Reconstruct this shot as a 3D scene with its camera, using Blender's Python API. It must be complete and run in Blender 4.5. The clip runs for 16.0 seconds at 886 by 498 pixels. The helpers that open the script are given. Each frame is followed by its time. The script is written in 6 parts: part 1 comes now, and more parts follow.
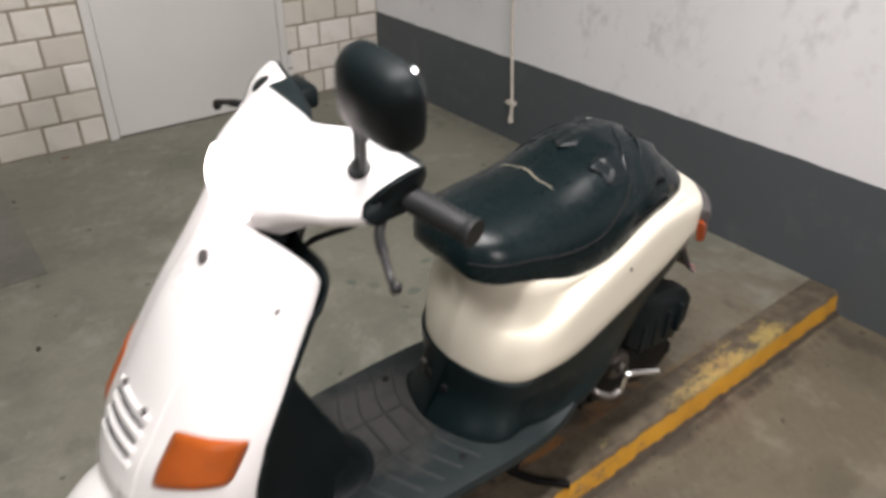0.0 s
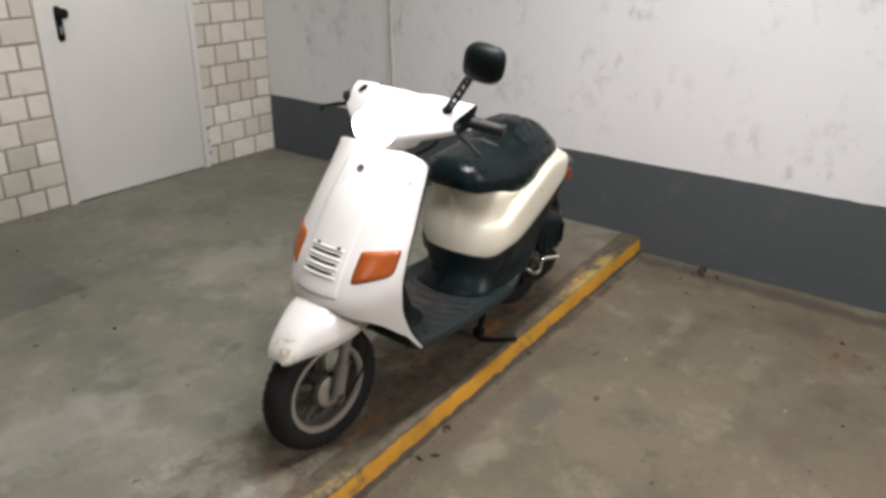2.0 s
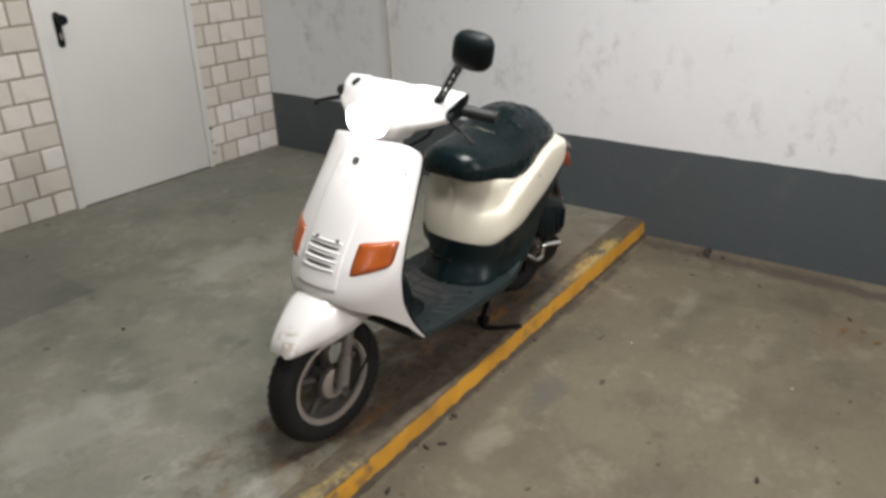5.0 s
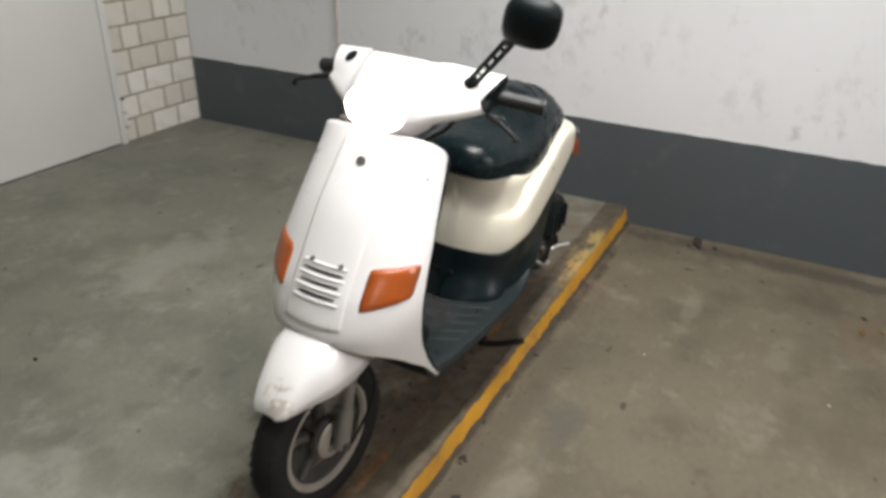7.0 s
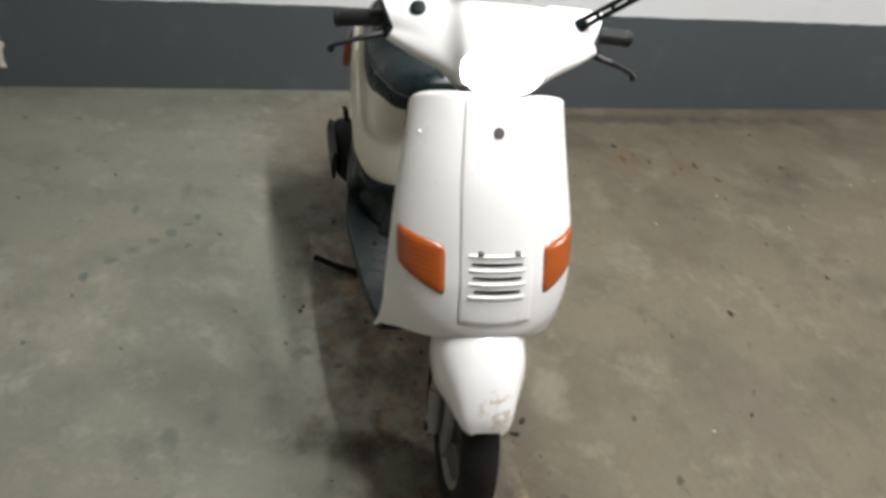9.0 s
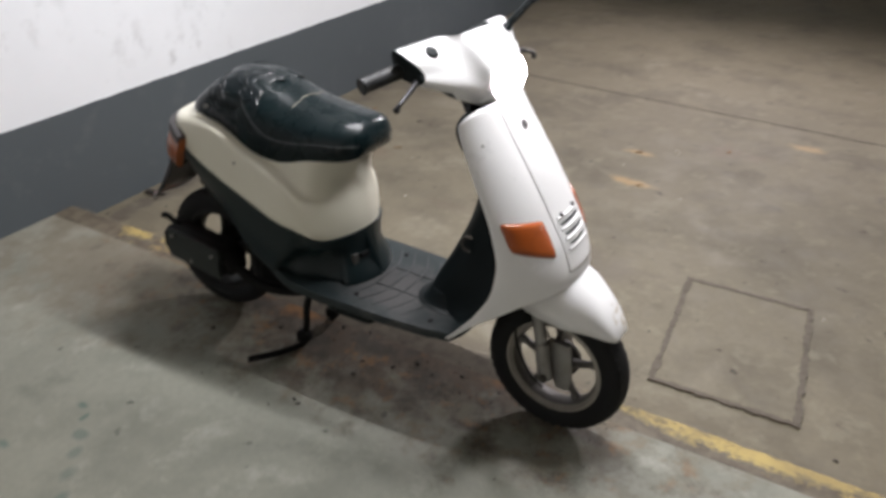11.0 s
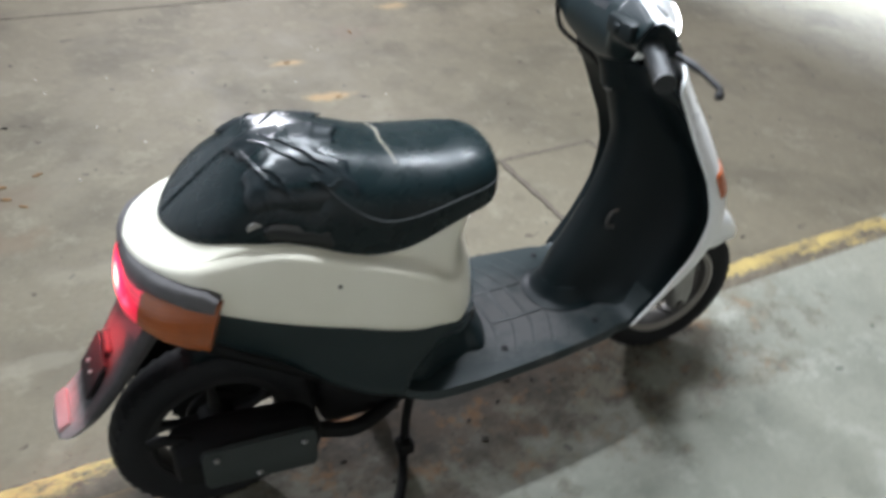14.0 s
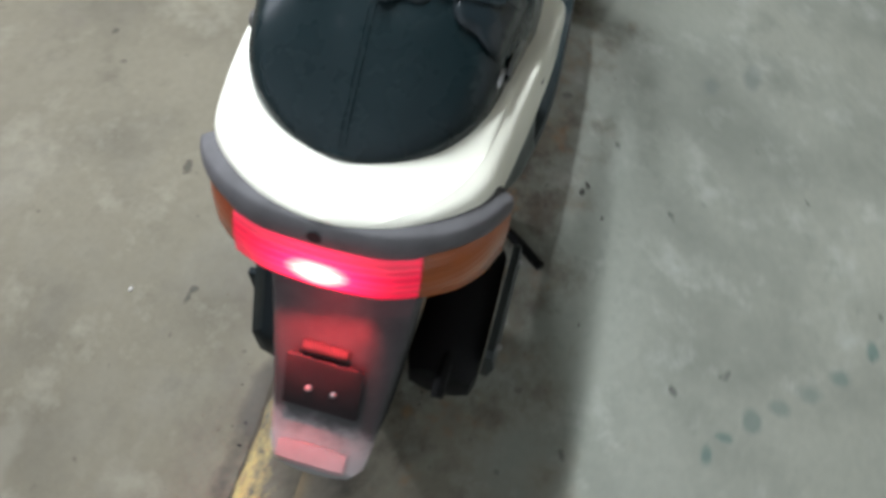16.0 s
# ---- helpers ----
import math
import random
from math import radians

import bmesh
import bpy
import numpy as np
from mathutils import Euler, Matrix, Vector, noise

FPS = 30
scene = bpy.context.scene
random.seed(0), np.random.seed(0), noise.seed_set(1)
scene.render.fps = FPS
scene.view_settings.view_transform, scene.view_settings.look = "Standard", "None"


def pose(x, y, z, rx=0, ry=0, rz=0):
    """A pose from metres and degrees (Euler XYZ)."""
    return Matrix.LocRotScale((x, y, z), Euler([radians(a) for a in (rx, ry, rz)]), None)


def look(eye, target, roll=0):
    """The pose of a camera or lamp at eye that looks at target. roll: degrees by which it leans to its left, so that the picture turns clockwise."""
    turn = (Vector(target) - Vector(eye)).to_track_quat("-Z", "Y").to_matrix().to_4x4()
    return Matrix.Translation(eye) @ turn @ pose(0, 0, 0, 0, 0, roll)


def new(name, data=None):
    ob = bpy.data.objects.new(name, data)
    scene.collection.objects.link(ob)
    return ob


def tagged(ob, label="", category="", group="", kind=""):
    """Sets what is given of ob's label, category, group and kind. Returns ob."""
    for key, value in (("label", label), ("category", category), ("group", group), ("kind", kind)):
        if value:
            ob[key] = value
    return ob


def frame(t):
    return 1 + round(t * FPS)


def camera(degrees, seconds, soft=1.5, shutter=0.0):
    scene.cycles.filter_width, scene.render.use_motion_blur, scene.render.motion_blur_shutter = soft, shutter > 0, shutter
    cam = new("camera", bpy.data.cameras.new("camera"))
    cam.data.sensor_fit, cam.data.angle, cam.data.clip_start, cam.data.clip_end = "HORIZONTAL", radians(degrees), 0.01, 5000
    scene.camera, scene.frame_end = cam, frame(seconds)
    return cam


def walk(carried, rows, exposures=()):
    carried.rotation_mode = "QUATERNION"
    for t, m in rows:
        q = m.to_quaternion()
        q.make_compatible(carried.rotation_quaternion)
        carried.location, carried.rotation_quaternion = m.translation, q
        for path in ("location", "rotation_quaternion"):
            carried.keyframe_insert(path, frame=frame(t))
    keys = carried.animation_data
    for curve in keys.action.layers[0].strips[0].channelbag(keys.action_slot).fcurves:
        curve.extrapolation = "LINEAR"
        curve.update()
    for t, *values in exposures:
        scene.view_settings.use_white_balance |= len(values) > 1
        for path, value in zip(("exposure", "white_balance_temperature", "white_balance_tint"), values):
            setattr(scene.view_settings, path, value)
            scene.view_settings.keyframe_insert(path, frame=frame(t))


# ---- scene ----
cam = camera(61.4, 16.0, soft=3.3, shutter=0.5)

PATH = [
    (0, (1.077, 1.429, 1.387), (0.049, 0.068, 0.344), 0.3),
    (0.5, (1.421, 1.642, 1.381), (0.236, 0.327, 0.449), -0.2),
    (1, (1.711, 1.762, 1.423), (0.386, 0.543, 0.554), 0.3),
    (1.5, (2.089, 1.812, 1.416), (0.626, 0.753, 0.555), -0.3),
    (2, (2.275, 1.884, 1.456), (0.797, 0.799, 0.657), 0.8),
    (2.5, (2.333, 1.99, 1.471), (0.866, 0.835, 0.754), -1.4),
    (3, (2.376, 2.041, 1.479), (0.915, 0.871, 0.775), -1.5),
    (3.5, (2.383, 2.044, 1.481), (0.936, 0.855, 0.78), -2.2),
    (4, (2.382, 2.041, 1.48), (0.942, 0.844, 0.775), -2.3),
    (4.5, (2.369, 2.026, 1.468), (0.929, 0.846, 0.735), -2.3),
    (4.7, (2.334, 1.987, 1.461), (0.891, 0.84, 0.684), -2.0),
    (6.8, (1.91, 1.514, 1.405), (0.397, 0.55, 0.522), 0.5),
    (7, (2.049, 1.422, 1.397), (0.493, 0.552, 0.488), 1.0),
    (7.5, (2.13, 1.148, 1.386), (0.504, 0.51, 0.412), 3.9),
    (8, (2.108, 0.836, 1.408), (0.396, 0.484, 0.435), 3.6),
    (8.3, (2.118, 0.604, 1.421), (0.364, 0.516, 0.464), 3.3),
    (8.5, (2.146, 0.441, 1.446), (0.413, 0.53, 0.453), 2.1),
    (8.7, (2.11, 0.307, 1.479), (0.443, 0.538, 0.398), 4.5),
    (10.8, (1.541, -0.977, 1.47), (0.629, 0.443, 0.396), 1.7),
    (11, (1.454, -1.035, 1.481), (0.635, 0.473, 0.453), 2.5),
    (11.5, (1.14, -1.138, 1.498), (0.661, 0.533, 0.509), 3.7),
    (12, (0.865, -1.009, 1.457), (0.516, 0.67, 0.428), 0.0),
    (12.5, (0.589, -0.931, 1.466), (0.473, 0.755, 0.396), 2.7),
    (13, (0.247, -0.952, 1.443), (0.513, 0.657, 0.286), 1.7),
    (13.5, (-0.02, -0.792, 1.411), (0.471, 0.761, 0.25), 1.9),
    (14, (-0.254, -0.575, 1.43), (0.5, 0.819, 0.21), 5.4),
    (14.5, (-0.467, -0.396, 1.42), (0.378, 0.671, -0.046), 3.6),
    (15, (-0.562, -0.151, 1.348), (0.267, 0.658, -0.283), 0.2),
    (15.5, (-0.574, 0.073, 1.34), (0.363, 0.593, -0.349), 5.4),
    (16, (-0.608, 0.333, 1.324), (0.338, 0.45, -0.434), 10.5),
]
EXPOSURE = [(0, -0.24, 6750, 20), (2.0, -0.33, 6750, 18), (3.5, -0.34, 6650, 16), (7.0, -0.33, 6650, 15), (8.7, -0.20, 6550, 13), (10.8, -0.01, 6350, 18), (11.5, 0.09, 6350, 18), (12.0, 0.48, 6200, 16), (12.5, 0.56, 6050, 15), (14.0, 0.50, 5800, 12), (16.0, 0.32, 5750, 10)]
walk(cam, [(t, look(e, a, r)) for t, e, a, r in PATH], EXPOSURE)

# ---- light ----
world = bpy.data.worlds.new("garage_world")
scene.world = world
world.use_nodes = True
world.node_tree.nodes["Background"].inputs[0].default_value = (0.9, 0.95, 1.0, 1)
world.node_tree.nodes["Background"].inputs[1].default_value = 0.02


def tube_light(name, at, length, watts, colour, width=0.10):
    data = bpy.data.lights.new(name, "AREA")
    data.shape, data.size, data.size_y = "RECTANGLE", length, width
    data.energy, data.color = watts, colour
    ob = new(name, data)
    ob.location = at
    return ob


tube_light("ceiling_tube", (0.65, 0.98, 2.30), 1.5, 81, (0.98, 1.0, 0.97), 0.05)
# bare tube across the bay, shining low under the scooter
bare = tube_light("ceiling_tube", (0.8, 5.0, 2.28), 0.6, 112, (1.0, 0.96, 0.94))
bare.rotation_euler = (radians(-58), 0, 0)
# unseen fill over the lane, added to lift the general light level
tube_light("ceiling_tube", (4.6, 2.6, 2.30), 1.5, 32, (1.0, 0.98, 0.96))
# cool light assumed over the driving lane; narrowed spread makes its soft edge
lane = tube_light("lane_tube", (4.95, 4.1, 2.30), 5.5, 300, (0.86, 0.93, 1.0))
lane.data.spread = radians(84)
lane.rotation_euler = (0, 0, radians(-78))
tail = bpy.data.lights.new("tail_bulb", "POINT")
tail.energy, tail.color, tail.shadow_soft_size = 0.24, (1.0, 0.04, 0.06), 0.02
new("tail_bulb", tail).location = (-0.350, 0.492, 0.540)
# added red light under the lens, for the tail lamp's glow on the flap
plate = bpy.data.lights.new("flap_fill", "AREA")
plate.shape, plate.size, plate.size_y, plate.energy, plate.color = "RECTANGLE", 0.12, 0.012, 0.28, (1.0, 0.05, 0.05)
plate.spread = radians(46)
new("flap_fill", plate).matrix_world = look((-0.306, 0.498, 0.556), (-0.330, 0.495, 0.43))
head = bpy.data.lights.new("headlamp_beam", "SPOT")
head.energy, head.color, head.shadow_soft_size, head.spot_size, head.spot_blend = 30, (1.0, 0.93, 0.86), 0.04, radians(75), 0.8
new("headlamp_beam", head).matrix_world = look((0.80, 0.52, 0.94), (4.0, 0.42, 0.2))
# added fill without a known lamp, aimed at the brick wall and the door
washer = tube_light("wall_fill", (0.4, -1.35, 2.32), 2.4, 8, (1.0, 0.98, 0.95))
washer.data.spread = radians(110)
washer.rotation_euler = (radians(-42), 0, 0)


# ---- materials ----
def rgb(c):
    return (c[0], c[1], c[2], 1.0)


class Nodes:
    """A short way to write node trees."""

    def __init__(self, name):
        self.mat = bpy.data.materials.new(name)
        self.mat.use_nodes = True
        self.tree = self.mat.node_tree
        self.bsdf = self.tree.nodes["Principled BSDF"]
        self.coord = self.tree.nodes.new("ShaderNodeTexCoord")

    def node(self, kind, **inputs):
        n = self.tree.nodes.new(kind)
        for key, value in inputs.items():
            self.put(n.inputs[key.replace("_", " ")], value)
        return n

    def put(self, socket, value):
        if isinstance(value, bpy.types.NodeSocket):
            self.tree.links.new(value, socket)
        else:
            socket.default_value = value

    def noise(self, scale, detail=4.0, rough=0.6, stretch=None, shift=None):
        vec = self.coord.outputs["Object"]
        if stretch or shift:
            m = self.tree.nodes.new("ShaderNodeMapping")
            self.put(m.inputs["Vector"], vec)
            if stretch:
                m.inputs["Scale"].default_value = stretch
            if shift:
                m.inputs["Location"].default_value = shift
            vec = m.outputs[0]
        n = self.node("ShaderNodeTexNoise", Scale=scale, Detail=detail, Roughness=rough)
        self.put(n.inputs["Vector"], vec)
        return n.outputs["Fac"]

    def ramp(self, fac, a, b, lo=0.0, hi=1.0):
        r = self.node("ShaderNodeMapRange")
        self.put(r.inputs[0], fac)
        r.inputs[1].default_value, r.inputs[2].default_value = a, b
        r.inputs[3].default_value, r.inputs[4].default_value = lo, hi
        return r.outputs[0]

    def mix(self, fac, a, b, mode="MIX"):
        n = self.tree.nodes.new("ShaderNodeMix")
        n.data_type, n.blend_type = "RGBA", mode
        self.put(n.inputs[0], fac)
        self.put(n.inputs[6], a)
        self.put(n.inputs[7], b)
        return n.outputs[2]

    def math(self, op, a, b=0.0):
        n = self.tree.nodes.new("ShaderNodeMath")
        n.operation = op
        self.put(n.inputs[0], a)
        self.put(n.inputs[1], b)
        return n.outputs[0]

    def blob(self, at, size, wobble, edge=(0.55, 1.25)):
        """A soft stain with an uneven outline round a place: 1 inside, 0 outside."""
        m = self.tree.nodes.new("ShaderNodeMapping")
        m.vector_type = "TEXTURE"
        self.put(m.inputs["Vector"], self.coord.outputs["Object"])
        m.inputs["Location"].default_value = at
        m.inputs["Scale"].default_value = (size[0], size[1], 1.0)
        length = self.tree.nodes.new("ShaderNodeVectorMath")
        length.operation = "LENGTH"
        self.put(length.inputs[0], m.outputs[0])
        d = self.math("ADD", length.outputs["Value"], self.math("MULTIPLY", self.math("SUBTRACT", wobble, 0.5), 3.2))
        return self.ramp(d, edge[0], edge[1], 1.0, 0.0)

    def patch(self, at, size, wobble):
        """A soft patch round a place in space: 1 inside, 0 outside."""
        m = self.tree.nodes.new("ShaderNodeMapping")
        m.vector_type = "TEXTURE"
        self.put(m.inputs["Vector"], self.coord.outputs["Object"])
        m.inputs["Location"].default_value = at
        m.inputs["Scale"].default_value = size
        length = self.tree.nodes.new("ShaderNodeVectorMath")
        length.operation = "LENGTH"
        self.put(length.inputs[0], m.outputs[0])
        d = self.math("ADD", length.outputs["Value"], self.math("MULTIPLY", self.math("SUBTRACT", wobble, 0.5), 2.4))
        return self.ramp(d, 0.45, 1.25, 1.0, 0.0)

    def bump(self, height, strength, distance=0.002):
        n = self.node("ShaderNodeBump", Strength=strength, Distance=distance)
        self.put(n.inputs["Height"], height)
        self.put(self.bsdf.inputs["Normal"], n.outputs[0])

    def done(self, colour, rough, metal=0.0, spec=None, coat=0.0):
        self.put(self.bsdf.inputs["Base Color"], colour)
        self.put(self.bsdf.inputs["Roughness"], rough)
        self.put(self.bsdf.inputs["Metallic"], metal)
        if spec is not None:
            self.put(self.bsdf.inputs["Specular IOR Level"], spec)
        if coat:
            self.put(self.bsdf.inputs["Coat Weight"], coat)
            self.bsdf.inputs["Coat Roughness"].default_value = 0.12
        return self.mat


def simple(name, base, rough, metal=0.0, wear=0.12, scale=9.0, fine=160.0, relief=0.15, coat=0.0, dirt=None, spec=None):
    """A surface with grain and wear at two scales."""
    m = Nodes(name)
    big, small = m.noise(scale, 5.0), m.noise(fine, 3.0)
    dark = tuple(c * (1 - 2.2 * wear) for c in base) if dirt is None else dirt
    c = m.mix(m.ramp(big, 0.45, 0.75), rgb(base), rgb(tuple(a * 0.55 + b * 0.45 for a, b in zip(base, dark))))
    c = m.mix(m.ramp(small, 0.62, 0.85, 0.0, 0.7), c, rgb(dark))
    m.bump(small, relief, 0.0008)
    return m.done(c, m.ramp(big, 0.3, 0.7, max(0.02, rough - 0.07), min(1.0, rough + 0.09)), metal, spec, coat)


def concrete(name, base, warm, dark, light, stains, oily=None):
    m = Nodes(name)
    huge, big, mid, fine, grit = m.noise(0.7, 3.0), m.noise(2.3, 7.0, 0.62), m.noise(6.5, 8.0, 0.68), m.noise(55.0, 5.0, 0.65), m.noise(240.0, 2.0)
    c = m.mix(m.ramp(huge, 0.38, 0.62), rgb(base), rgb(warm))
    c = m.mix(m.ramp(big, 0.48, 0.66, 0.0, 0.75), c, rgb(dark))
    c = m.mix(m.ramp(mid, 0.54, 0.68, 0.0, 0.60), c, rgb(light))
    c = m.mix(m.ramp(m.noise(4.2, 8.0, 0.72, shift=(3.1, 1.7, 0)), 0.57, 0.70, 0.0, 0.70), c, rgb(dark))
    c = m.mix(m.ramp(m.noise(3.0, 6.0, 0.6, shift=(7.3, 4.1, 0)), 0.60, 0.72, 0.0, 0.45), c, rgb(light))
    c = m.mix(m.ramp(fine, 0.38, 0.68, 0.0, 0.22), c, rgb(tuple(v * 0.6 for v in base)))
    c = m.mix(m.ramp(grit, 0.66, 0.74, 0.0, 0.25), c, rgb(tuple(v * 0.35 for v in base)))
    specks = m.ramp(m.noise(21.0, 2.0, 0.3, shift=(1.3, 9.1, 0)), 0.735, 0.775, 0.0, 0.7)
    c = m.mix(specks, c, rgb(tuple(v * 0.3 for v in dark)))
    wob = m.noise(9.0, 6.0, 0.65)
    for at, size, colour, amount in stains:
        c = m.mix(m.math("MULTIPLY", m.blob(at, size, wob), amount), c, rgb(colour))
    if oily:
        area = m.blob(oily[0], oily[1], wob, (0.4, 1.4))
        c = m.mix(m.math("MULTIPLY", area, m.ramp(m.noise(9.0, 8.0, 0.74, shift=(5.1, 2.2, 0)), 0.45, 0.58, 0.0, 0.78)), c, rgb((0.034, 0.029, 0.020)))
        c = m.mix(m.math("MULTIPLY", area, m.ramp(m.noise(12.0, 7.0, 0.7, shift=(1.1, 6.2, 0)), 0.54, 0.64, 0.0, 0.70)), c, rgb((0.21, 0.105, 0.035)))
        c = m.mix(m.math("MULTIPLY", area, m.ramp(m.noise(42.0, 3.0, 0.6), 0.64, 0.71, 0.0, 0.88)), c, rgb((0.018, 0.015, 0.012)))
    m.bump(m.math("ADD", m.math("MULTIPLY", fine, 0.5), m.math("MULTIPLY", mid, 0.6)), 0.35, 0.003)
    return m.done(c, m.ramp(mid, 0.3, 0.7, 0.62, 0.9))


OIL = (0.075, 0.055, 0.036)
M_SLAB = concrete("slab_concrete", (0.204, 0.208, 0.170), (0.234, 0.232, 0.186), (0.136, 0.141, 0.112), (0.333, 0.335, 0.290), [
    # broad brown areas behind the scooter and along its length below it
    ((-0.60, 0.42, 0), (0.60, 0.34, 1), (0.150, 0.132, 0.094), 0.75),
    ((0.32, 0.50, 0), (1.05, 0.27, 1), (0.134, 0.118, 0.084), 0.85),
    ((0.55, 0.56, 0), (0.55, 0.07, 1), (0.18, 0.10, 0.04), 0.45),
    ((0.30, 0.50, 0), (0.26, 0.12, 1), OIL, 0.85),
    ((0.62, 0.52, 0), (0.24, 0.09, 1), OIL, 0.85),
    ((0.16, 0.36, 0), (0.07, 0.045, 1), OIL, 0.8),
    ((0.52, 0.34, 0), (0.05, 0.04, 1), OIL, 0.8),
    ((0.26, 0.24, 0), (0.06, 0.03, 1), OIL, 0.6),
    ((0.02, 0.52, 0), (0.28, 0.10, 1), OIL, 0.7),
    ((0.42, 0.36, 0), (0.10, 0.06, 1), OIL, 0.6),
    ((0.86, 0.57, 0), (0.10, 0.04, 1), (0.22, 0.10, 0.03), 0.7),
    ((0.075, 0.525, 0), (0.075, 0.040, 1), (0.26, 0.115, 0.028), 0.85),
    ((-0.135, 0.530, 0), (0.10, 0.030, 1), (0.20, 0.105, 0.040), 0.7),
    ((-0.45, 0.54, 0), (0.16, 0.028, 1), (0.24, 0.15, 0.06), 0.6),
    ((0.0, 0.585, 0), (0.07, 0.035, 1), (0.035, 0.026, 0.018), 0.85),
    ((-0.06, 0.50, 0), (0.05, 0.030, 1), (0.04, 0.030, 0.021), 0.75),
    ((0.15, 0.567, 0), (0.06, 0.025, 1), (0.035, 0.026, 0.018), 0.8),
    ((-0.31, 0.49, 0), (0.14, 0.05, 1), (0.07, 0.055, 0.040), 0.6),
    ((1.02, -1.62, 0), (0.7, 0.35, 1), (0.14, 0.145, 0.12), 0.5),
    ((0.735, -0.065, 0), (0.036, 0.022, 1), (0.11, 0.12, 0.105), 0.6),
    ((0.79, -0.16, 0), (0.034, 0.02, 1), (0.11, 0.12, 0.105), 0.6),
    ((-0.147, -0.152, 0), (0.018, 0.012, 1), (0.06, 0.10, 0.085), 0.75),
    ((-0.105, -0.18, 0), (0.009, 0.016, 1), (0.06, 0.10, 0.085), 0.7),
    ((0.158, -0.455, 0), (0.02, 0.011, 1), (0.06, 0.11, 0.095), 0.7),
    ((-0.056, -0.228, 0), (0.020, 0.014, 1), (0.07, 0.10, 0.085), 0.6),
    ((-0.015, -0.280, 0), (0.014, 0.020, 1), (0.08, 0.11, 0.095), 0.5),
    ((0.030, -0.335, 0), (0.016, 0.022, 1), (0.08, 0.11, 0.095), 0.45),
    ((0.082, -0.395, 0), (0.016, 0.020, 1), (0.07, 0.11, 0.095), 0.55),
    ((-0.20, -0.355, 0), (0.022, 0.011, 1), (0.06, 0.11, 0.095), 0.6),
    ((1.45, -0.20, 0), (0.30, 0.16, 1), (0.40, 0.40, 0.36), 0.32),
    ((0.29, -0.80, 0), (0.30, 0.14, 1), (0.38, 0.38, 0.34), 0.32),
    ((0.586, -1.996, 0), (0.02, 0.012, 1), (0.16, 0.04, 0.025), 0.9),
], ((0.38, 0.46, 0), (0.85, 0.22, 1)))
M_GROUND = concrete("bay_concrete", (0.126, 0.109, 0.073), (0.152, 0.132, 0.090), (0.078, 0.067, 0.045), (0.220, 0.201, 0.154), [
    ((-0.52, 1.06, 0), (0.16, 0.03, 1), (0.24, 0.22, 0.17), 0.25),
    ((-0.40, 1.40, 0), (0.10, 0.04, 1), (0.24, 0.22, 0.17), 0.22),
    # two dark strips along the kerb, a third along the wall
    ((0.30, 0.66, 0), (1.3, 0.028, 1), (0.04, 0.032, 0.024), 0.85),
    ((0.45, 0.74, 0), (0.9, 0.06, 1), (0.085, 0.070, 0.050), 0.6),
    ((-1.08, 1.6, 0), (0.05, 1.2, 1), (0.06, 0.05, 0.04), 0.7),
    ((0.35, 0.89, 0), (0.13, 0.06, 1), (0.085, 0.082, 0.070), 0.7),
    ((0.68, 0.86, 0), (0.10, 0.05, 1), (0.28, 0.26, 0.21), 0.3),
    ((0.75, 1.45, 0), (0.25, 0.15, 1), (0.10, 0.083, 0.063), 0.5),
    ((-0.66, 1.64, 0), (0.15, 0.08, 1), (0.13, 0.098, 0.062), 0.65),
    ((-0.57, 1.90, 0), (0.11, 0.07, 1), (0.12, 0.092, 0.06), 0.6),
    ((0.04, 1.60, 0), (0.09, 0.05, 1), (0.11, 0.09, 0.062), 0.6),
    ((0.59, 2.70, 0), (0.07, 0.03, 1), (0.36, 0.24, 0.11), 0.6),
    ((0.66, 2.32, 0), (0.10, 0.035, 1), (0.38, 0.25, 0.11), 0.55),
    ((1.00, 2.98, 0), (0.15, 0.09, 1), (0.13, 0.10, 0.07), 0.55),
    ((1.36, 3.28, 0), (0.10, 0.04, 1), (0.36, 0.25, 0.12), 0.5),
])
M_PATCH = concrete("patch_concrete", (0.16, 0.165, 0.145), (0.18, 0.18, 0.155), (0.115, 0.12, 0.10), (0.23, 0.23, 0.20), [])


# scuffed places on the painted wall: y, z, half width, half height, strength
SMUDGES = [(-1.42, 1.03, 0.22, 0.24, 0.95), (-1.25, 0.72, 0.16, 0.14, 0.7), (-0.48, 1.22, 0.20, 0.18, 1.0), (-0.66, 0.95, 0.10, 0.16, 0.7), (-0.13, 0.70, 0.10, 0.14, 0.8),
           (0.27, 0.82, 0.10, 0.18, 0.7), (0.22, 0.62, 0.16, 0.08, 0.6), (0.66, 0.76, 0.10, 0.12, 0.65), (1.02, 0.58, 0.09, 0.10, 0.8), (1.42, 0.66, 0.13, 0.07, 0.85), (1.40, 0.56, 0.16, 0.05, 0.8),
           (0.42, 1.15, 0.16, 0.12, 0.6), (-1.66, 0.76, 0.10, 0.20, 0.6), (2.3, 0.72, 0.2, 0.14, 0.6)]


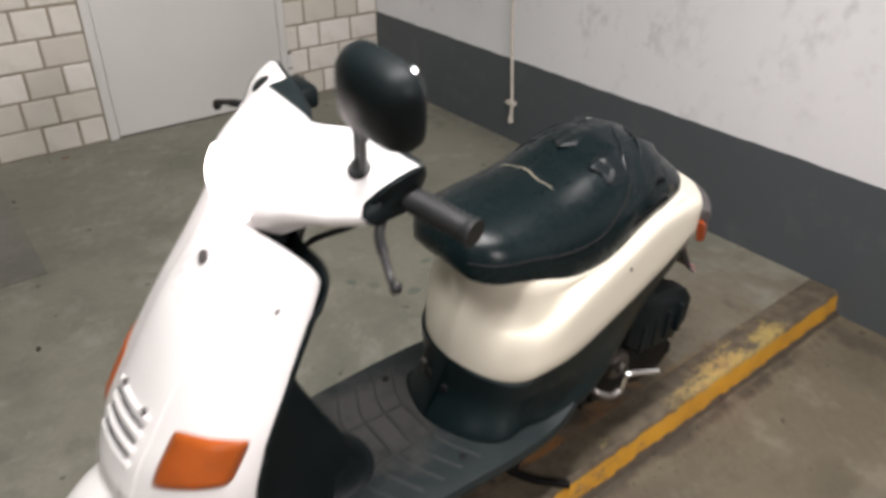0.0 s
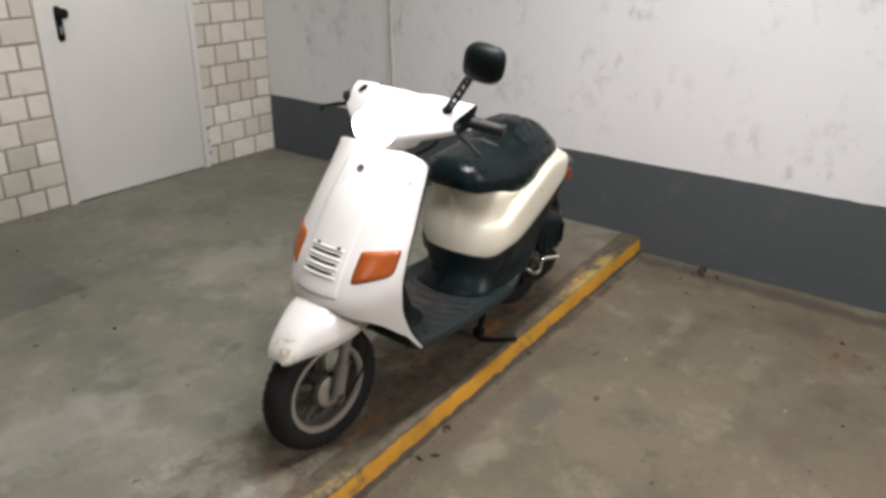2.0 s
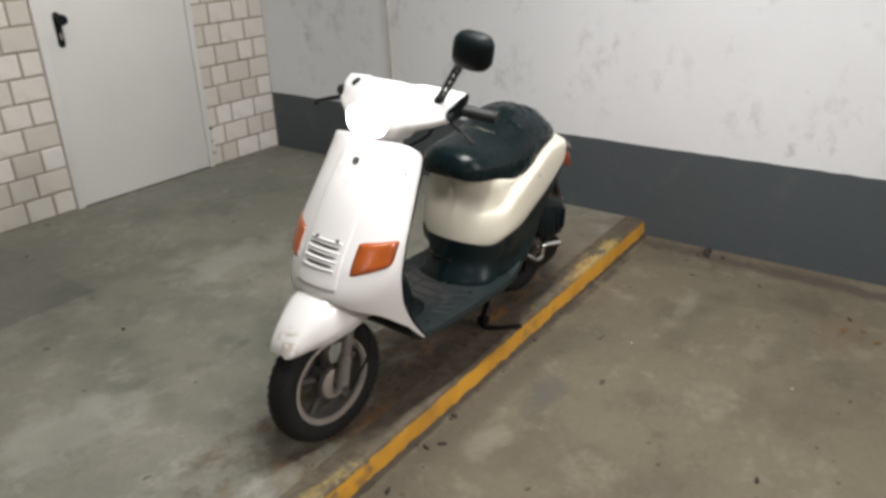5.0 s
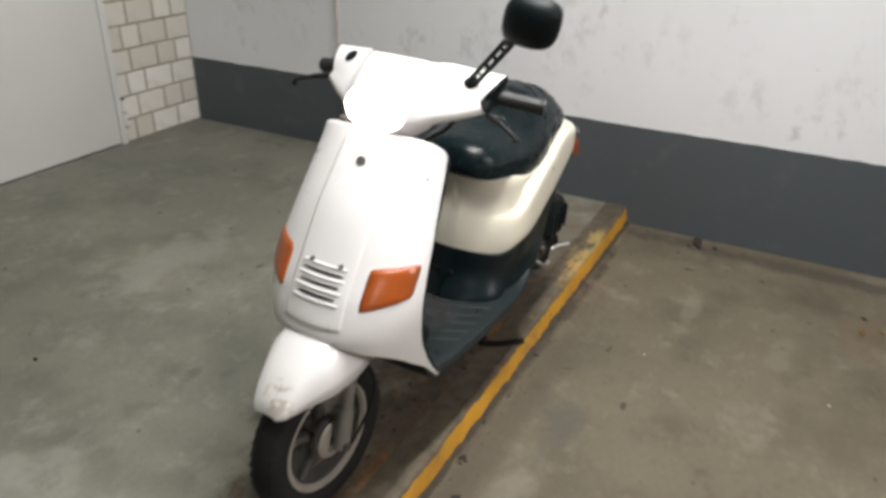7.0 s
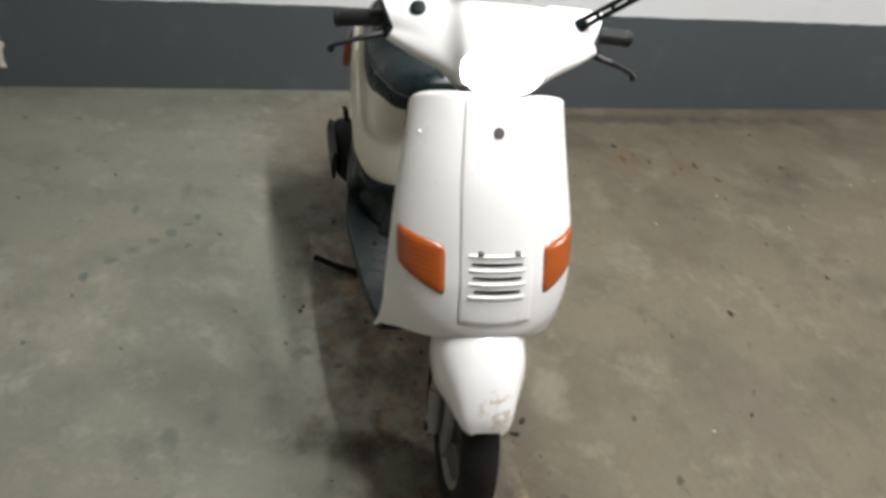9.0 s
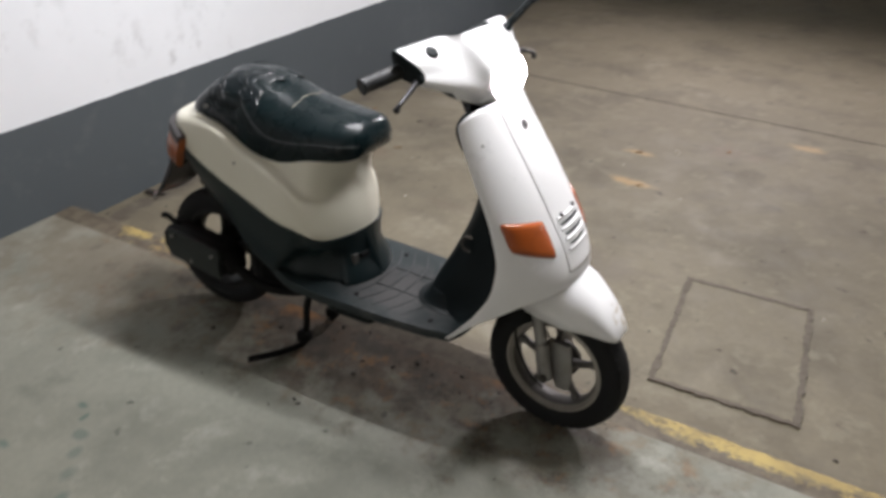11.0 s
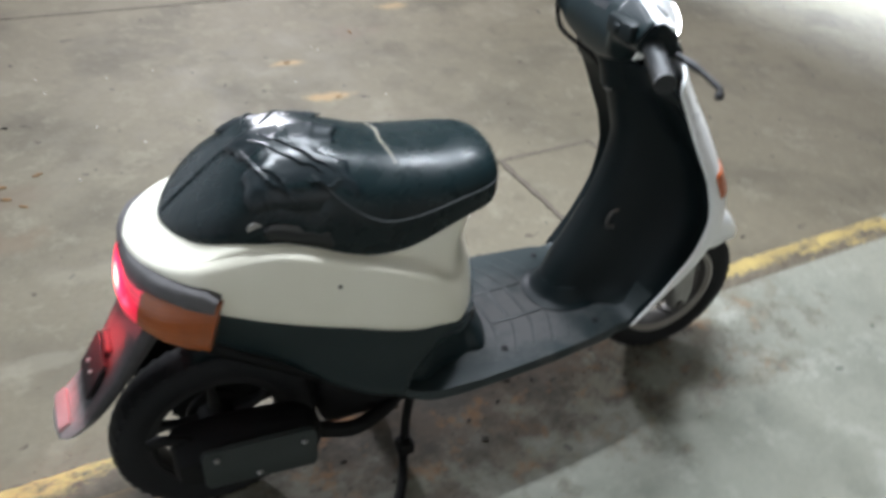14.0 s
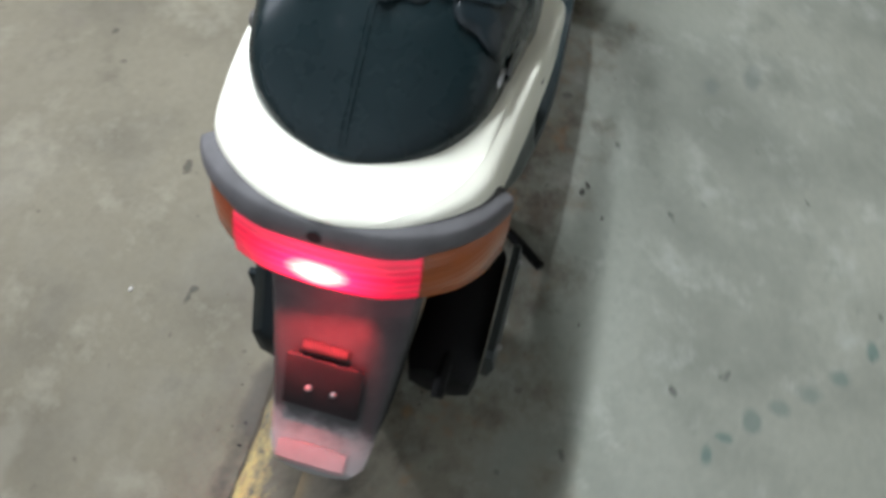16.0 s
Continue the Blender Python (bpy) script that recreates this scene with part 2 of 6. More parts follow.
def wall_paint(name, base, dark, marks, rough=0.75):
    m = Nodes(name)
    big, mid, fine = m.noise(1.3, 4.0), m.noise(6.0, 6.0, 0.7), m.noise(120.0, 3.0)
    c = m.mix(m.ramp(big, 0.35, 0.7, 0.0, 0.55), rgb(base), rgb(tuple(v * 0.88 for v in base)))
    if marks:
        spots = m.ramp(m.noise(11.0, 4.0, 0.6, stretch=(1, 1.0, 0.8)), 0.57, 0.72, 0.0, 0.75)
        where = m.ramp(m.noise(1.9, 3.0), 0.47, 0.62)
        c = m.mix(m.math("MULTIPLY", spots, where), c, rgb(dark))
        c = m.mix(m.ramp(mid, 0.62, 0.74, 0.0, 0.35), c, rgb(dark))
        rubs = m.ramp(m.noise(12.0, 5.0, 0.62, stretch=(1, 1.1, 0.8), shift=(0, 3.3, 1.1)), 0.50, 0.68, 0.0, 0.60)
        for y, z, wy, wz, amount in SMUDGES:
            c = m.mix(m.math("MULTIPLY", m.math("MULTIPLY", m.patch((-1.17, y, z), (1.0, wy, wz), mid), rubs), amount), c, rgb(dark))
        c = m.mix(m.ramp(m.noise(24.0, 4.0, 0.7), 0.68, 0.78, 0.0, 0.45), c, rgb(tuple(v * 0.7 for v in dark)))
    else:
        c = m.mix(m.ramp(mid, 0.55, 0.8, 0.0, 0.6), c, rgb(dark))
    m.bump(m.math("ADD", m.math("MULTIPLY", fine, 0.4), mid), 0.25, 0.002)
    return m.done(c, rough)


M_WALL = wall_paint("white_wall_paint", (0.735, 0.765, 0.785), (0.40, 0.41, 0.415), True)
M_BAND = wall_paint("grey_band_paint", (0.068, 0.082, 0.090), (0.115, 0.128, 0.132), False, 0.55)
M_CEIL = wall_paint("ceiling_paint", (0.56, 0.56, 0.54), (0.46, 0.46, 0.44), False)
M_MORTAR = simple("mortar", (0.30, 0.265, 0.205), 0.9, wear=0.2, scale=30, relief=0.5)


def brick_material():
    m = Nodes("sand_lime_brick")
    info = m.tree.nodes.new("ShaderNodeObjectInfo")
    mid, fine = m.noise(14.0, 5.0), m.noise(130.0, 3.0)
    c = m.mix(m.ramp(info.outputs["Random"], 0.0, 1.0), rgb((0.57, 0.55, 0.485)), rgb((0.76, 0.75, 0.705)))
    c = m.mix(m.ramp(mid, 0.5, 0.75, 0.0, 0.5), c, rgb((0.50, 0.47, 0.40)))
    c = m.mix(m.ramp(fine, 0.6, 0.8, 0.0, 0.5), c, rgb((0.42, 0.40, 0.35)))
    m.bump(m.math("ADD", fine, mid), 0.4, 0.002)
    return m.done(c, 0.85)


M_BRICK = brick_material()
M_DOOR = simple("door_paint", (0.69, 0.70, 0.68), 0.42, wear=0.04, scale=3, relief=0.05)
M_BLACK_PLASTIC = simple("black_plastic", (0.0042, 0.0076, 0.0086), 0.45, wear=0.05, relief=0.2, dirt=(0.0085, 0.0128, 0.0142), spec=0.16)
M_RUBBER = simple("rubber", (0.007, 0.0075, 0.008), 0.75, wear=0.1, relief=0.3, dirt=(0.018, 0.017, 0.016), spec=0.3)
M_GRIP = simple("worn_grip_rubber", (0.012, 0.0135, 0.0145), 0.5, wear=0.15, relief=0.3, dirt=(0.024, 0.025, 0.026), spec=0.4)
M_PANEL_BLACK = simple("black_body_plastic", (0.0052, 0.0120, 0.0134), 0.36, wear=0.1, scale=6, relief=0.2, dirt=(0.0105, 0.0172, 0.0188), spec=0.26)


def board_plastic():
    """Dark ribbed plastic with a film of dust where feet rest."""
    m = Nodes("footboard_plastic")
    big, small = m.noise(11.0, 5.0), m.noise(160.0, 3.0)
    c = m.mix(m.ramp(big, 0.4, 0.75), rgb((0.0085, 0.0155, 0.0165)), rgb((0.0145, 0.0225, 0.024)))
    dust = m.blob((0.12, -0.055, 0.29), (0.17, 0.13, 1), m.noise(14.0, 6.0, 0.7), (0.4, 1.3))
    c = m.mix(m.math("MULTIPLY", dust, 0.55), c, rgb((0.078, 0.072, 0.070)))
    c = m.mix(m.ramp(small, 0.6, 0.85, 0.0, 0.5), c, rgb((0.05, 0.05, 0.047)))
    m.bump(small, 0.3, 0.0008)
    return m.done(c, 0.5, spec=0.35)


M_BOARD = board_plastic()
# base paler than the board's, for dust and light caught on the ribs
M_RIB = simple("pale_rib_plastic", (0.020, 0.0235, 0.024), 0.55, wear=0.15, scale=20)
M_ENGINE = simple("engine_black", (0.005, 0.005, 0.005), 0.65, wear=0.1, scale=20, relief=0.5, dirt=(0.010, 0.009, 0.008), spec=0.15)
M_CAST = simple("cast_alloy", (0.30, 0.29, 0.28), 0.45, 0.8, wear=0.2, scale=14, relief=0.3, dirt=(0.14, 0.12, 0.10))
M_RIM_DARK = simple("dark_rim", (0.007, 0.007, 0.007), 0.6, 0.2, wear=0.2, scale=18, relief=0.3, dirt=(0.018, 0.016, 0.014))
M_SPOKE = simple("grimy_alloy", (0.100, 0.096, 0.090), 0.5, 0.4, wear=0.2, scale=18, relief=0.3, dirt=(0.05, 0.042, 0.035))
M_RIM = simple("painted_rim", (0.33, 0.31, 0.275), 0.5, 0.25, wear=0.2, scale=18, relief=0.3, dirt=(0.18, 0.15, 0.12))
M_SHIELD = simple("heat_shield_paint", (0.018, 0.0225, 0.021), 0.5, wear=0.15, scale=14, dirt=(0.028, 0.031, 0.029), spec=0.3)
M_LEVER = simple("tarnished_lever", (0.030, 0.030, 0.032), 0.4, 0.6, wear=0.1)
M_CHROME = simple("chrome", (0.75, 0.75, 0.74), 0.2, 1.0, wear=0.1)
M_STEEL_DARK = simple("dark_steel", (0.07, 0.065, 0.06), 0.5, 0.5, wear=0.2, scale=20, dirt=(0.12, 0.08, 0.05))
M_TRIM = simple("faded_grey_plastic", (0.074, 0.069, 0.070), 0.75, wear=0.5, scale=26, relief=0.5, dirt=(0.036, 0.033, 0.033))


def flap_plastic():
    """Dark plastic, bleached and dusty towards its free end."""
    m = Nodes("mudflap_plastic")
    sep = m.tree.nodes.new("ShaderNodeSeparateXYZ")
    m.put(sep.inputs[0], m.coord.outputs["Object"])
    rough = m.noise(26.0, 5.0, 0.7)
    dust = m.ramp(m.math("ADD", sep.outputs["Z"], m.math("MULTIPLY", rough, 0.05)), 0.374, 0.412, 1.0, 0.0)
    c = m.mix(m.ramp(rough, 0.4, 0.7), rgb((0.026, 0.024, 0.025)), rgb((0.045, 0.041, 0.042)))
    c = m.mix(m.math("MULTIPLY", dust, 0.85), c, rgb((0.29, 0.275, 0.27)))
    band = m.math("MULTIPLY", m.ramp(m.math("ADD", sep.outputs["Z"], m.math("MULTIPLY", rough, 0.06)), 0.395, 0.410), m.ramp(m.math("ADD", sep.outputs["Z"], m.math("MULTIPLY", rough, 0.06)), 0.44, 0.47, 1.0, 0.0))
    c = m.mix(m.math("MULTIPLY", band, 0.8), c, rgb((0.02, 0.019, 0.019)))
    m.bump(rough, 0.2, 0.001)
    return m.done(c, 0.6)


M_FLAP = flap_plastic()
M_BRACKET = simple("bracket_plastic", (0.012, 0.009, 0.0095), 0.7, wear=0.3, scale=20, relief=0.4, dirt=(0.026, 0.019, 0.019), spec=0.2)


def lacquer(name, base, aged, sheen):
    m = Nodes(name)
    big, fine = m.noise(4.0, 4.0), m.noise(70.0, 4.0, 0.7)
    c = m.mix(m.ramp(big, 0.4, 0.75, 0.0, 0.6), rgb(base), rgb(aged))
    c = m.mix(m.ramp(fine, 0.72, 0.8, 0.0, 0.35), c, rgb(tuple(v * 0.6 for v in aged)))
    c = m.mix(m.ramp(m.noise(34.0, 6.0, 0.75, stretch=(1, 1, 0.35)), 0.70, 0.78, 0.0, 0.30), c, rgb(tuple(v * 0.72 for v in aged)))
    m.bump(m.noise(3.0, 2.0), 0.05, 0.004)
    return m.done(c, m.ramp(big, 0.3, 0.7, sheen - 0.05, sheen + 0.07), coat=0.12)


M_WHITE = lacquer("white_lacquer", (0.77, 0.77, 0.77), (0.71, 0.71, 0.70), 0.30)
M_CREAM = lacquer("cream_lacquer", (0.69, 0.665, 0.56), (0.65, 0.62, 0.505), 0.38)


def fender_lacquer():
    m = Nodes("chipped_white_lacquer")
    wob = m.noise(38.0, 5.0, 0.7)
    chip = m.blob((0.738, 0.0, 0.37), (0.03, 0.05, 1), wob, (0.8, 0.95))
    c = m.mix(m.ramp(m.noise(4.0), 0.4, 0.75), rgb((0.80, 0.80, 0.80)), rgb((0.74, 0.74, 0.73)))
    c = m.mix(m.math("MULTIPLY", chip, m.ramp(wob, 0.48, 0.54)), c, rgb((0.52, 0.47, 0.38)))
    return m.done(c, 0.28, coat=0.4)


M_FENDER = fender_lacquer()


def vinyl():
    m = Nodes("black_vinyl")
    big, mid, fine = m.noise(7.0, 3.0), m.noise(22.0, 4.0), m.noise(420.0, 2.0)
    c = m.mix(m.ramp(big, 0.4, 0.7), rgb((0.0038, 0.0090, 0.0102)), rgb((0.0060, 0.0124, 0.0138)))
    c = m.mix(m.ramp(mid, 0.68, 0.8, 0.0, 0.4), c, rgb((0.03, 0.032, 0.034)))
    m.bump(m.math("ADD", m.math("MULTIPLY", fine, 0.25), big), 0.22, 0.004)
    return m.done(c, m.ramp(mid, 0.3, 0.7, 0.22, 0.34), spec=0.22)


M_VINYL = vinyl()


def tape():
    """Thin glossy film, crinkled all over."""
    m = Nodes("wrinkled_tape")
    v = m.node("ShaderNodeTexVoronoi", Scale=8.0)
    v.feature = "DISTANCE_TO_EDGE"
    warp = m.tree.nodes.new("ShaderNodeVectorMath")
    warp.operation = "ADD"
    n = m.node("ShaderNodeTexNoise", Scale=7.0, Detail=2.0)
    m.put(n.inputs["Vector"], m.coord.outputs["Object"])
    half = m.tree.nodes.new("ShaderNodeVectorMath")
    half.operation = "SCALE"
    m.put(half.inputs[0], n.outputs["Color"])
    half.inputs["Scale"].default_value = 0.16
    m.put(warp.inputs[0], m.coord.outputs["Object"])
    m.put(warp.inputs[1], half.outputs[0])
    m.put(v.inputs["Vector"], warp.outputs[0])
    ridge = m.ramp(v.outputs["Distance"], 0.0, 0.07, 1.0, 0.0)
    m.bump(m.math("ADD", ridge, m.math("MULTIPLY", m.noise(9.0, 2.0), 1.2)), 0.30, 0.005)
    return m.done(rgb((0.005, 0.009, 0.011)), 0.31, spec=0.33)


M_TAPE = tape()
# paler colour for the side of the piping that catches light
M_PIPING = simple("lit_piping", (0.024, 0.027, 0.028), 0.45, wear=0.25, scale=30)
M_SPLIT = simple("split_foam", (0.34, 0.31, 0.245), 0.9, wear=0.2, scale=60)


def lens(name, base, glow=0.0, tint=None, bulb=None):
    m = Nodes(name)
    waves = m.node("ShaderNodeTexWave", Scale=34.0, Distortion=0.6)
    waves.bands_direction = "Z"
    m.put(waves.inputs["Vector"], m.coord.outputs["Object"])
    m.bump(waves.outputs["Fac"], 0.12, 0.002)
    c = m.mix(m.ramp(m.noise(12.0), 0.4, 0.7), rgb(base), rgb(tuple(v * 0.7 for v in base)))
    if glow:
        m.bsdf.inputs["Emission Color"].default_value = rgb(tint)
        m.bsdf.inputs["Emission Strength"].default_value = glow
    if bulb:
        at, size, core, hot = bulb
        d = m.tree.nodes.new("ShaderNodeMapping")
        d.vector_type = "TEXTURE"
        m.put(d.inputs["Vector"], m.coord.outputs["Object"])
        d.inputs["Location"].default_value = at
        d.inputs["Scale"].default_value = size
        r = m.tree.nodes.new("ShaderNodeVectorMath")
        r.operation = "LENGTH"
        m.put(r.inputs[0], d.outputs[0])
        near = m.math("POWER", m.ramp(r.outputs["Value"], 0.0, 1.0, 1.0, 0.0), 2.2)
        streak = m.ramp(waves.outputs["Fac"], 0.0, 1.0, 0.75, 1.15)
        m.put(m.bsdf.inputs["Emission Color"], m.mix(m.ramp(near, 0.35, 0.9), rgb(tint), rgb(core)))
        m.put(m.bsdf.inputs["Emission Strength"], m.math("MULTIPLY", m.math("ADD", m.math("MULTIPLY", near, hot), glow), streak))
    return m.done(c, 0.28, coat=0.12)


M_ORANGE = lens("orange_lens", (0.37, 0.080, 0.012))
# darker orange than the front lenses
M_ORANGE_REAR = lens("rear_orange_lens", (0.255, 0.062, 0.009))
# left rear lens: base reddened for the tail lamp's light inside it
M_ORANGE_RED_LIT = lens("red_lit_orange_lens", (0.28, 0.050, 0.010))
M_RED = lens("red_lens", (0.45, 0.01, 0.02), 0.45, (1.0, 0.012, 0.07), ((-0.66, 0.004, 0.592), (0.2, 0.105, 0.052), (1.0, 0.68, 0.40), 7.0))
M_REFLECTOR = lens("red_reflector", (0.38, 0.21, 0.21))
M_HEADLAMP = lens("lit_headlamp", (0.9, 0.9, 0.9), 28.0, (1.0, 0.95, 0.92))
M_GLOSS = simple("glossy_black", (0.003, 0.004, 0.005), 0.22, wear=0.05)
M_GLASS_DARK = simple("instrument_glass", (0.03, 0.032, 0.035), 0.15, wear=0.05)
M_MIRROR = simple("mirror_glass", (0.8, 0.8, 0.8), 0.03, 1.0, wear=0.02)


def kerb_paint(name, base, aged, lo, hi, rubbed=0.0):
    m = Nodes(name)
    wear = m.noise(9.0, 7.0, 0.72, stretch=(0.7, 1.6, 1))
    small = m.noise(48.0, 5.0, 0.7)
    stone = m.mix(m.ramp(m.noise(20.0), 0.4, 0.7), rgb((0.122, 0.101, 0.069)), rgb((0.060, 0.048, 0.033)))
    paint = m.mix(m.ramp(m.noise(5.0, 5.0), 0.4, 0.7), rgb(base), rgb(aged))
    level = m.math("ADD", m.math("MULTIPLY", wear, 0.72), m.math("MULTIPLY", small, 0.28))
    if rubbed:
        level = m.math("ADD", level, m.math("MULTIPLY", m.blob((0.40, 0.6, 0), (0.72, 3.0, 1), wear, (0.7, 1.2)), rubbed))
        level = m.math("ADD", level, m.math("MULTIPLY", m.blob((-1.12, 0.6, 0), (0.24, 3.0, 1), wear, (0.7, 1.2)), rubbed))
    if rubbed:
        sep = m.tree.nodes.new("ShaderNodeSeparateXYZ")
        m.put(sep.inputs[0], m.coord.outputs["Object"])
        back = m.math("SUBTRACT", m.math("ADD", m.math("MULTIPLY", sep.outputs["X"], 0.030), 0.640), sep.outputs["Y"])
        level = m.math("ADD", level, m.ramp(back, 0.035, 0.10, 0.0, 0.16))
    gone = m.ramp(level, lo, hi)
    m.bump(m.math("ADD", gone, small), 0.5, 0.003)
    return m.done(m.mix(gone, paint, stone), 0.7)


M_YELLOW_TOP = kerb_paint("worn_yellow_paint", (0.40, 0.302, 0.100), (0.27, 0.203, 0.075), 0.480, 0.60, 0.20)
M_YELLOW_FACE = kerb_paint("yellow_kerb_paint", (0.50, 0.250, 0.016), (0.36, 0.175, 0.015), 0.555, 0.65)
M_JOINT = simple("floor_joint", (0.10, 0.085, 0.065), 0.95, wear=0.2, scale=30)
M_DEBRIS = simple("dry_debris", (0.035, 0.03, 0.024), 0.95, wear=0.2, scale=60)
M_GRIME = simple("caked_dirt", (0.05, 0.039, 0.026), 0.95, wear=0.25, scale=24, fine=90, relief=0.8, dirt=(0.025, 0.02, 0.015))
M_ROPE = simple("pale_cord", (0.55, 0.53, 0.47), 0.8, wear=0.2, scale=40)


# ---- mesh helpers ----
def curve(table):
    """A smooth function through a short table of (x, value)."""
    xs, ys = [p[0] for p in table], [p[1] for p in table]

    def value(x):
        if x <= xs[0]:
            return ys[0]
        if x >= xs[-1]:
            return ys[-1]
        i = max(k for k in range(len(xs) - 1) if xs[k] <= x)
        h = xs[i + 1] - xs[i]
        t = (x - xs[i]) / h

        def slope(k):
            if k == 0 or k == len(xs) - 1:
                j = min(k, len(xs) - 2)
                return (ys[j + 1] - ys[j]) / (xs[j + 1] - xs[j])
            a = (ys[k] - ys[k - 1]) / (xs[k] - xs[k - 1])
            b = (ys[k + 1] - ys[k]) / (xs[k + 1] - xs[k])
            return 0.0 if a * b <= 0 else 2 * a * b / (a + b)

        m0, m1 = slope(i) * h, slope(i + 1) * h
        return (2 * t**3 - 3 * t**2 + 1) * ys[i] + (t**3 - 2 * t**2 + t) * m0 + (3 * t**2 - 2 * t**3) * ys[i + 1] + (t**3 - t**2) * m1

    return value


def spread(a, b, n):
    return [a + (b - a) * i / (n - 1) for i in range(n)]


def eased(a, b, n):
    """Stations closer together at both ends."""
    return [a + (b - a) * 0.5 * (1 - math.cos(math.pi * i / (n - 1))) for i in range(n)]


def loft(bm, rings, closed=True, caps=True):
    rows = [[bm.verts.new(p) for p in ring] for ring in rings]
    n = len(rows[0])
    for a, b in zip(rows, rows[1:]):
        for i in range(n if closed else n - 1):
            j = (i + 1) % n
            bm.faces.new((a[i], a[j], b[j], b[i]))
    if caps and closed:
        bm.faces.new(rows[0][::-1])
        bm.faces.new(rows[-1])
    return rows


def box(bm, lo, hi, bevel=0.0, m=None, segments=2):
    made = bmesh.ops.create_cube(bm, size=1.0)["verts"]
    s = Matrix.LocRotScale([(a + b) / 2 for a, b in zip(lo, hi)], None, [b - a for a, b in zip(lo, hi)])
    bmesh.ops.transform(bm, matrix=s, verts=made)
    if bevel:
        edges = list({e for v in made for e in v.link_edges})
        out = bmesh.ops.bevel(bm, geom=edges, offset=bevel, segments=segments, profile=0.5, affect="EDGES")
        made = list({v for f in out["faces"] for v in f.verts} | {v for v in made if v.is_valid})
    if m is not None:
        bmesh.ops.transform(bm, matrix=m, verts=made)
    return made


def tube(bm, points, radius, sides=10, caps=True):
    """A round tube along points; radius is a number or one for each point."""
    pts = [Vector(p) for p in points]
    radii = radius if isinstance(radius, (list, tuple)) else [radius] * len(pts)
    rings = []
    up = Vector((0.13, 0.31, 0.94))
    for i, p in enumerate(pts):
        d = (pts[min(i + 1, len(pts) - 1)] - pts[max(i - 1, 0)]).normalized()
        a = d.cross(up)
        if a.length < 0.1:
            a = d.cross(Vector((1, 0, 0)))
        a.normalize()
        b = d.cross(a)
        rings.append([p + radii[i] * (math.cos(2 * math.pi * k / sides) * a + math.sin(2 * math.pi * k / sides) * b) for k in range(sides)])
    loft(bm, rings, True, caps)


def bend(points, n=8):
    """A smooth line through points (Catmull-Rom)."""
    p = [Vector(q) for q in points]
    p = [2 * p[0] - p[1]] + p + [2 * p[-1] - p[-2]]
    out = []
    for i in range(1, len(p) - 2):
        for k in range(n):
            t = k / n
            out.append(0.5 * ((2 * p[i]) + (p[i + 1] - p[i - 1]) * t + (2 * p[i - 1] - 5 * p[i] + 4 * p[i + 1] - p[i + 2]) * t**2 + (3 * p[i] - p[i - 1] - 3 * p[i + 1] + p[i + 2]) * t**3))
    out.append(p[-2])
    return out


def lathe(bm, profile, centre, sides=48, axis="y"):
    """Turns (radius, offset) pairs round an axis through centre; the profile closes on itself."""
    rings = []
    for k in range(sides):
        a = 2 * math.pi * k / sides
        c, s = math.cos(a), math.sin(a)
        if axis == "y":
            rings.append([(centre[0] + r * c, centre[1] + o, centre[2] + r * s) for r, o in profile])
        else:
            rings.append([(centre[0] + r * c, centre[1] + r * s, centre[2] + o) for r, o in profile])
    rows = [[bm.verts.new(p) for p in ring] for ring in rings]
    n = len(profile)
    for i in range(sides):
        a, b = rows[i], rows[(i + 1) % sides]
        for j in range(n):
            bm.faces.new((a[j], a[(j + 1) % n], b[(j + 1) % n], b[j]))


def part(name, bm, material, parent=None, label="", smooth=True, solid=0.0, angle=42):
    bmesh.ops.recalc_face_normals(bm, faces=bm.faces[:])
    mesh = bpy.data.meshes.new(name)
    bm.to_mesh(mesh)
    bm.free()
    for m in material if isinstance(material, (list, tuple)) else [material]:
        mesh.materials.append(m)
    if smooth:
        for p in mesh.polygons:
            p.use_smooth = True
        mesh.set_sharp_from_angle(angle=radians(angle))
    ob = new(name, mesh)
    if parent is not None:
        ob.parent = parent
    if solid:
        mod = ob.modifiers.new("thickness", "SOLIDIFY")
        mod.thickness, mod.offset = solid, -1.0
    if label:
        ob["label"] = label
    return ob


def moved(bm, m):
    bmesh.ops.transform(bm, matrix=m, verts=bm.verts[:])
    return bm


# ---- structure: floor, kerb, walls, ceiling ----
WALL_X, BRICK_Y, LOW = -1.112, -2.075, -0.08
CEIL = 2.42


def wall_x(y):
    """The painted wall runs off a little from the square."""
    return WALL_X - 0.023 * (y - BRICK_Y)


def kerb_y(x):
    return 0.640 + 0.030 * x


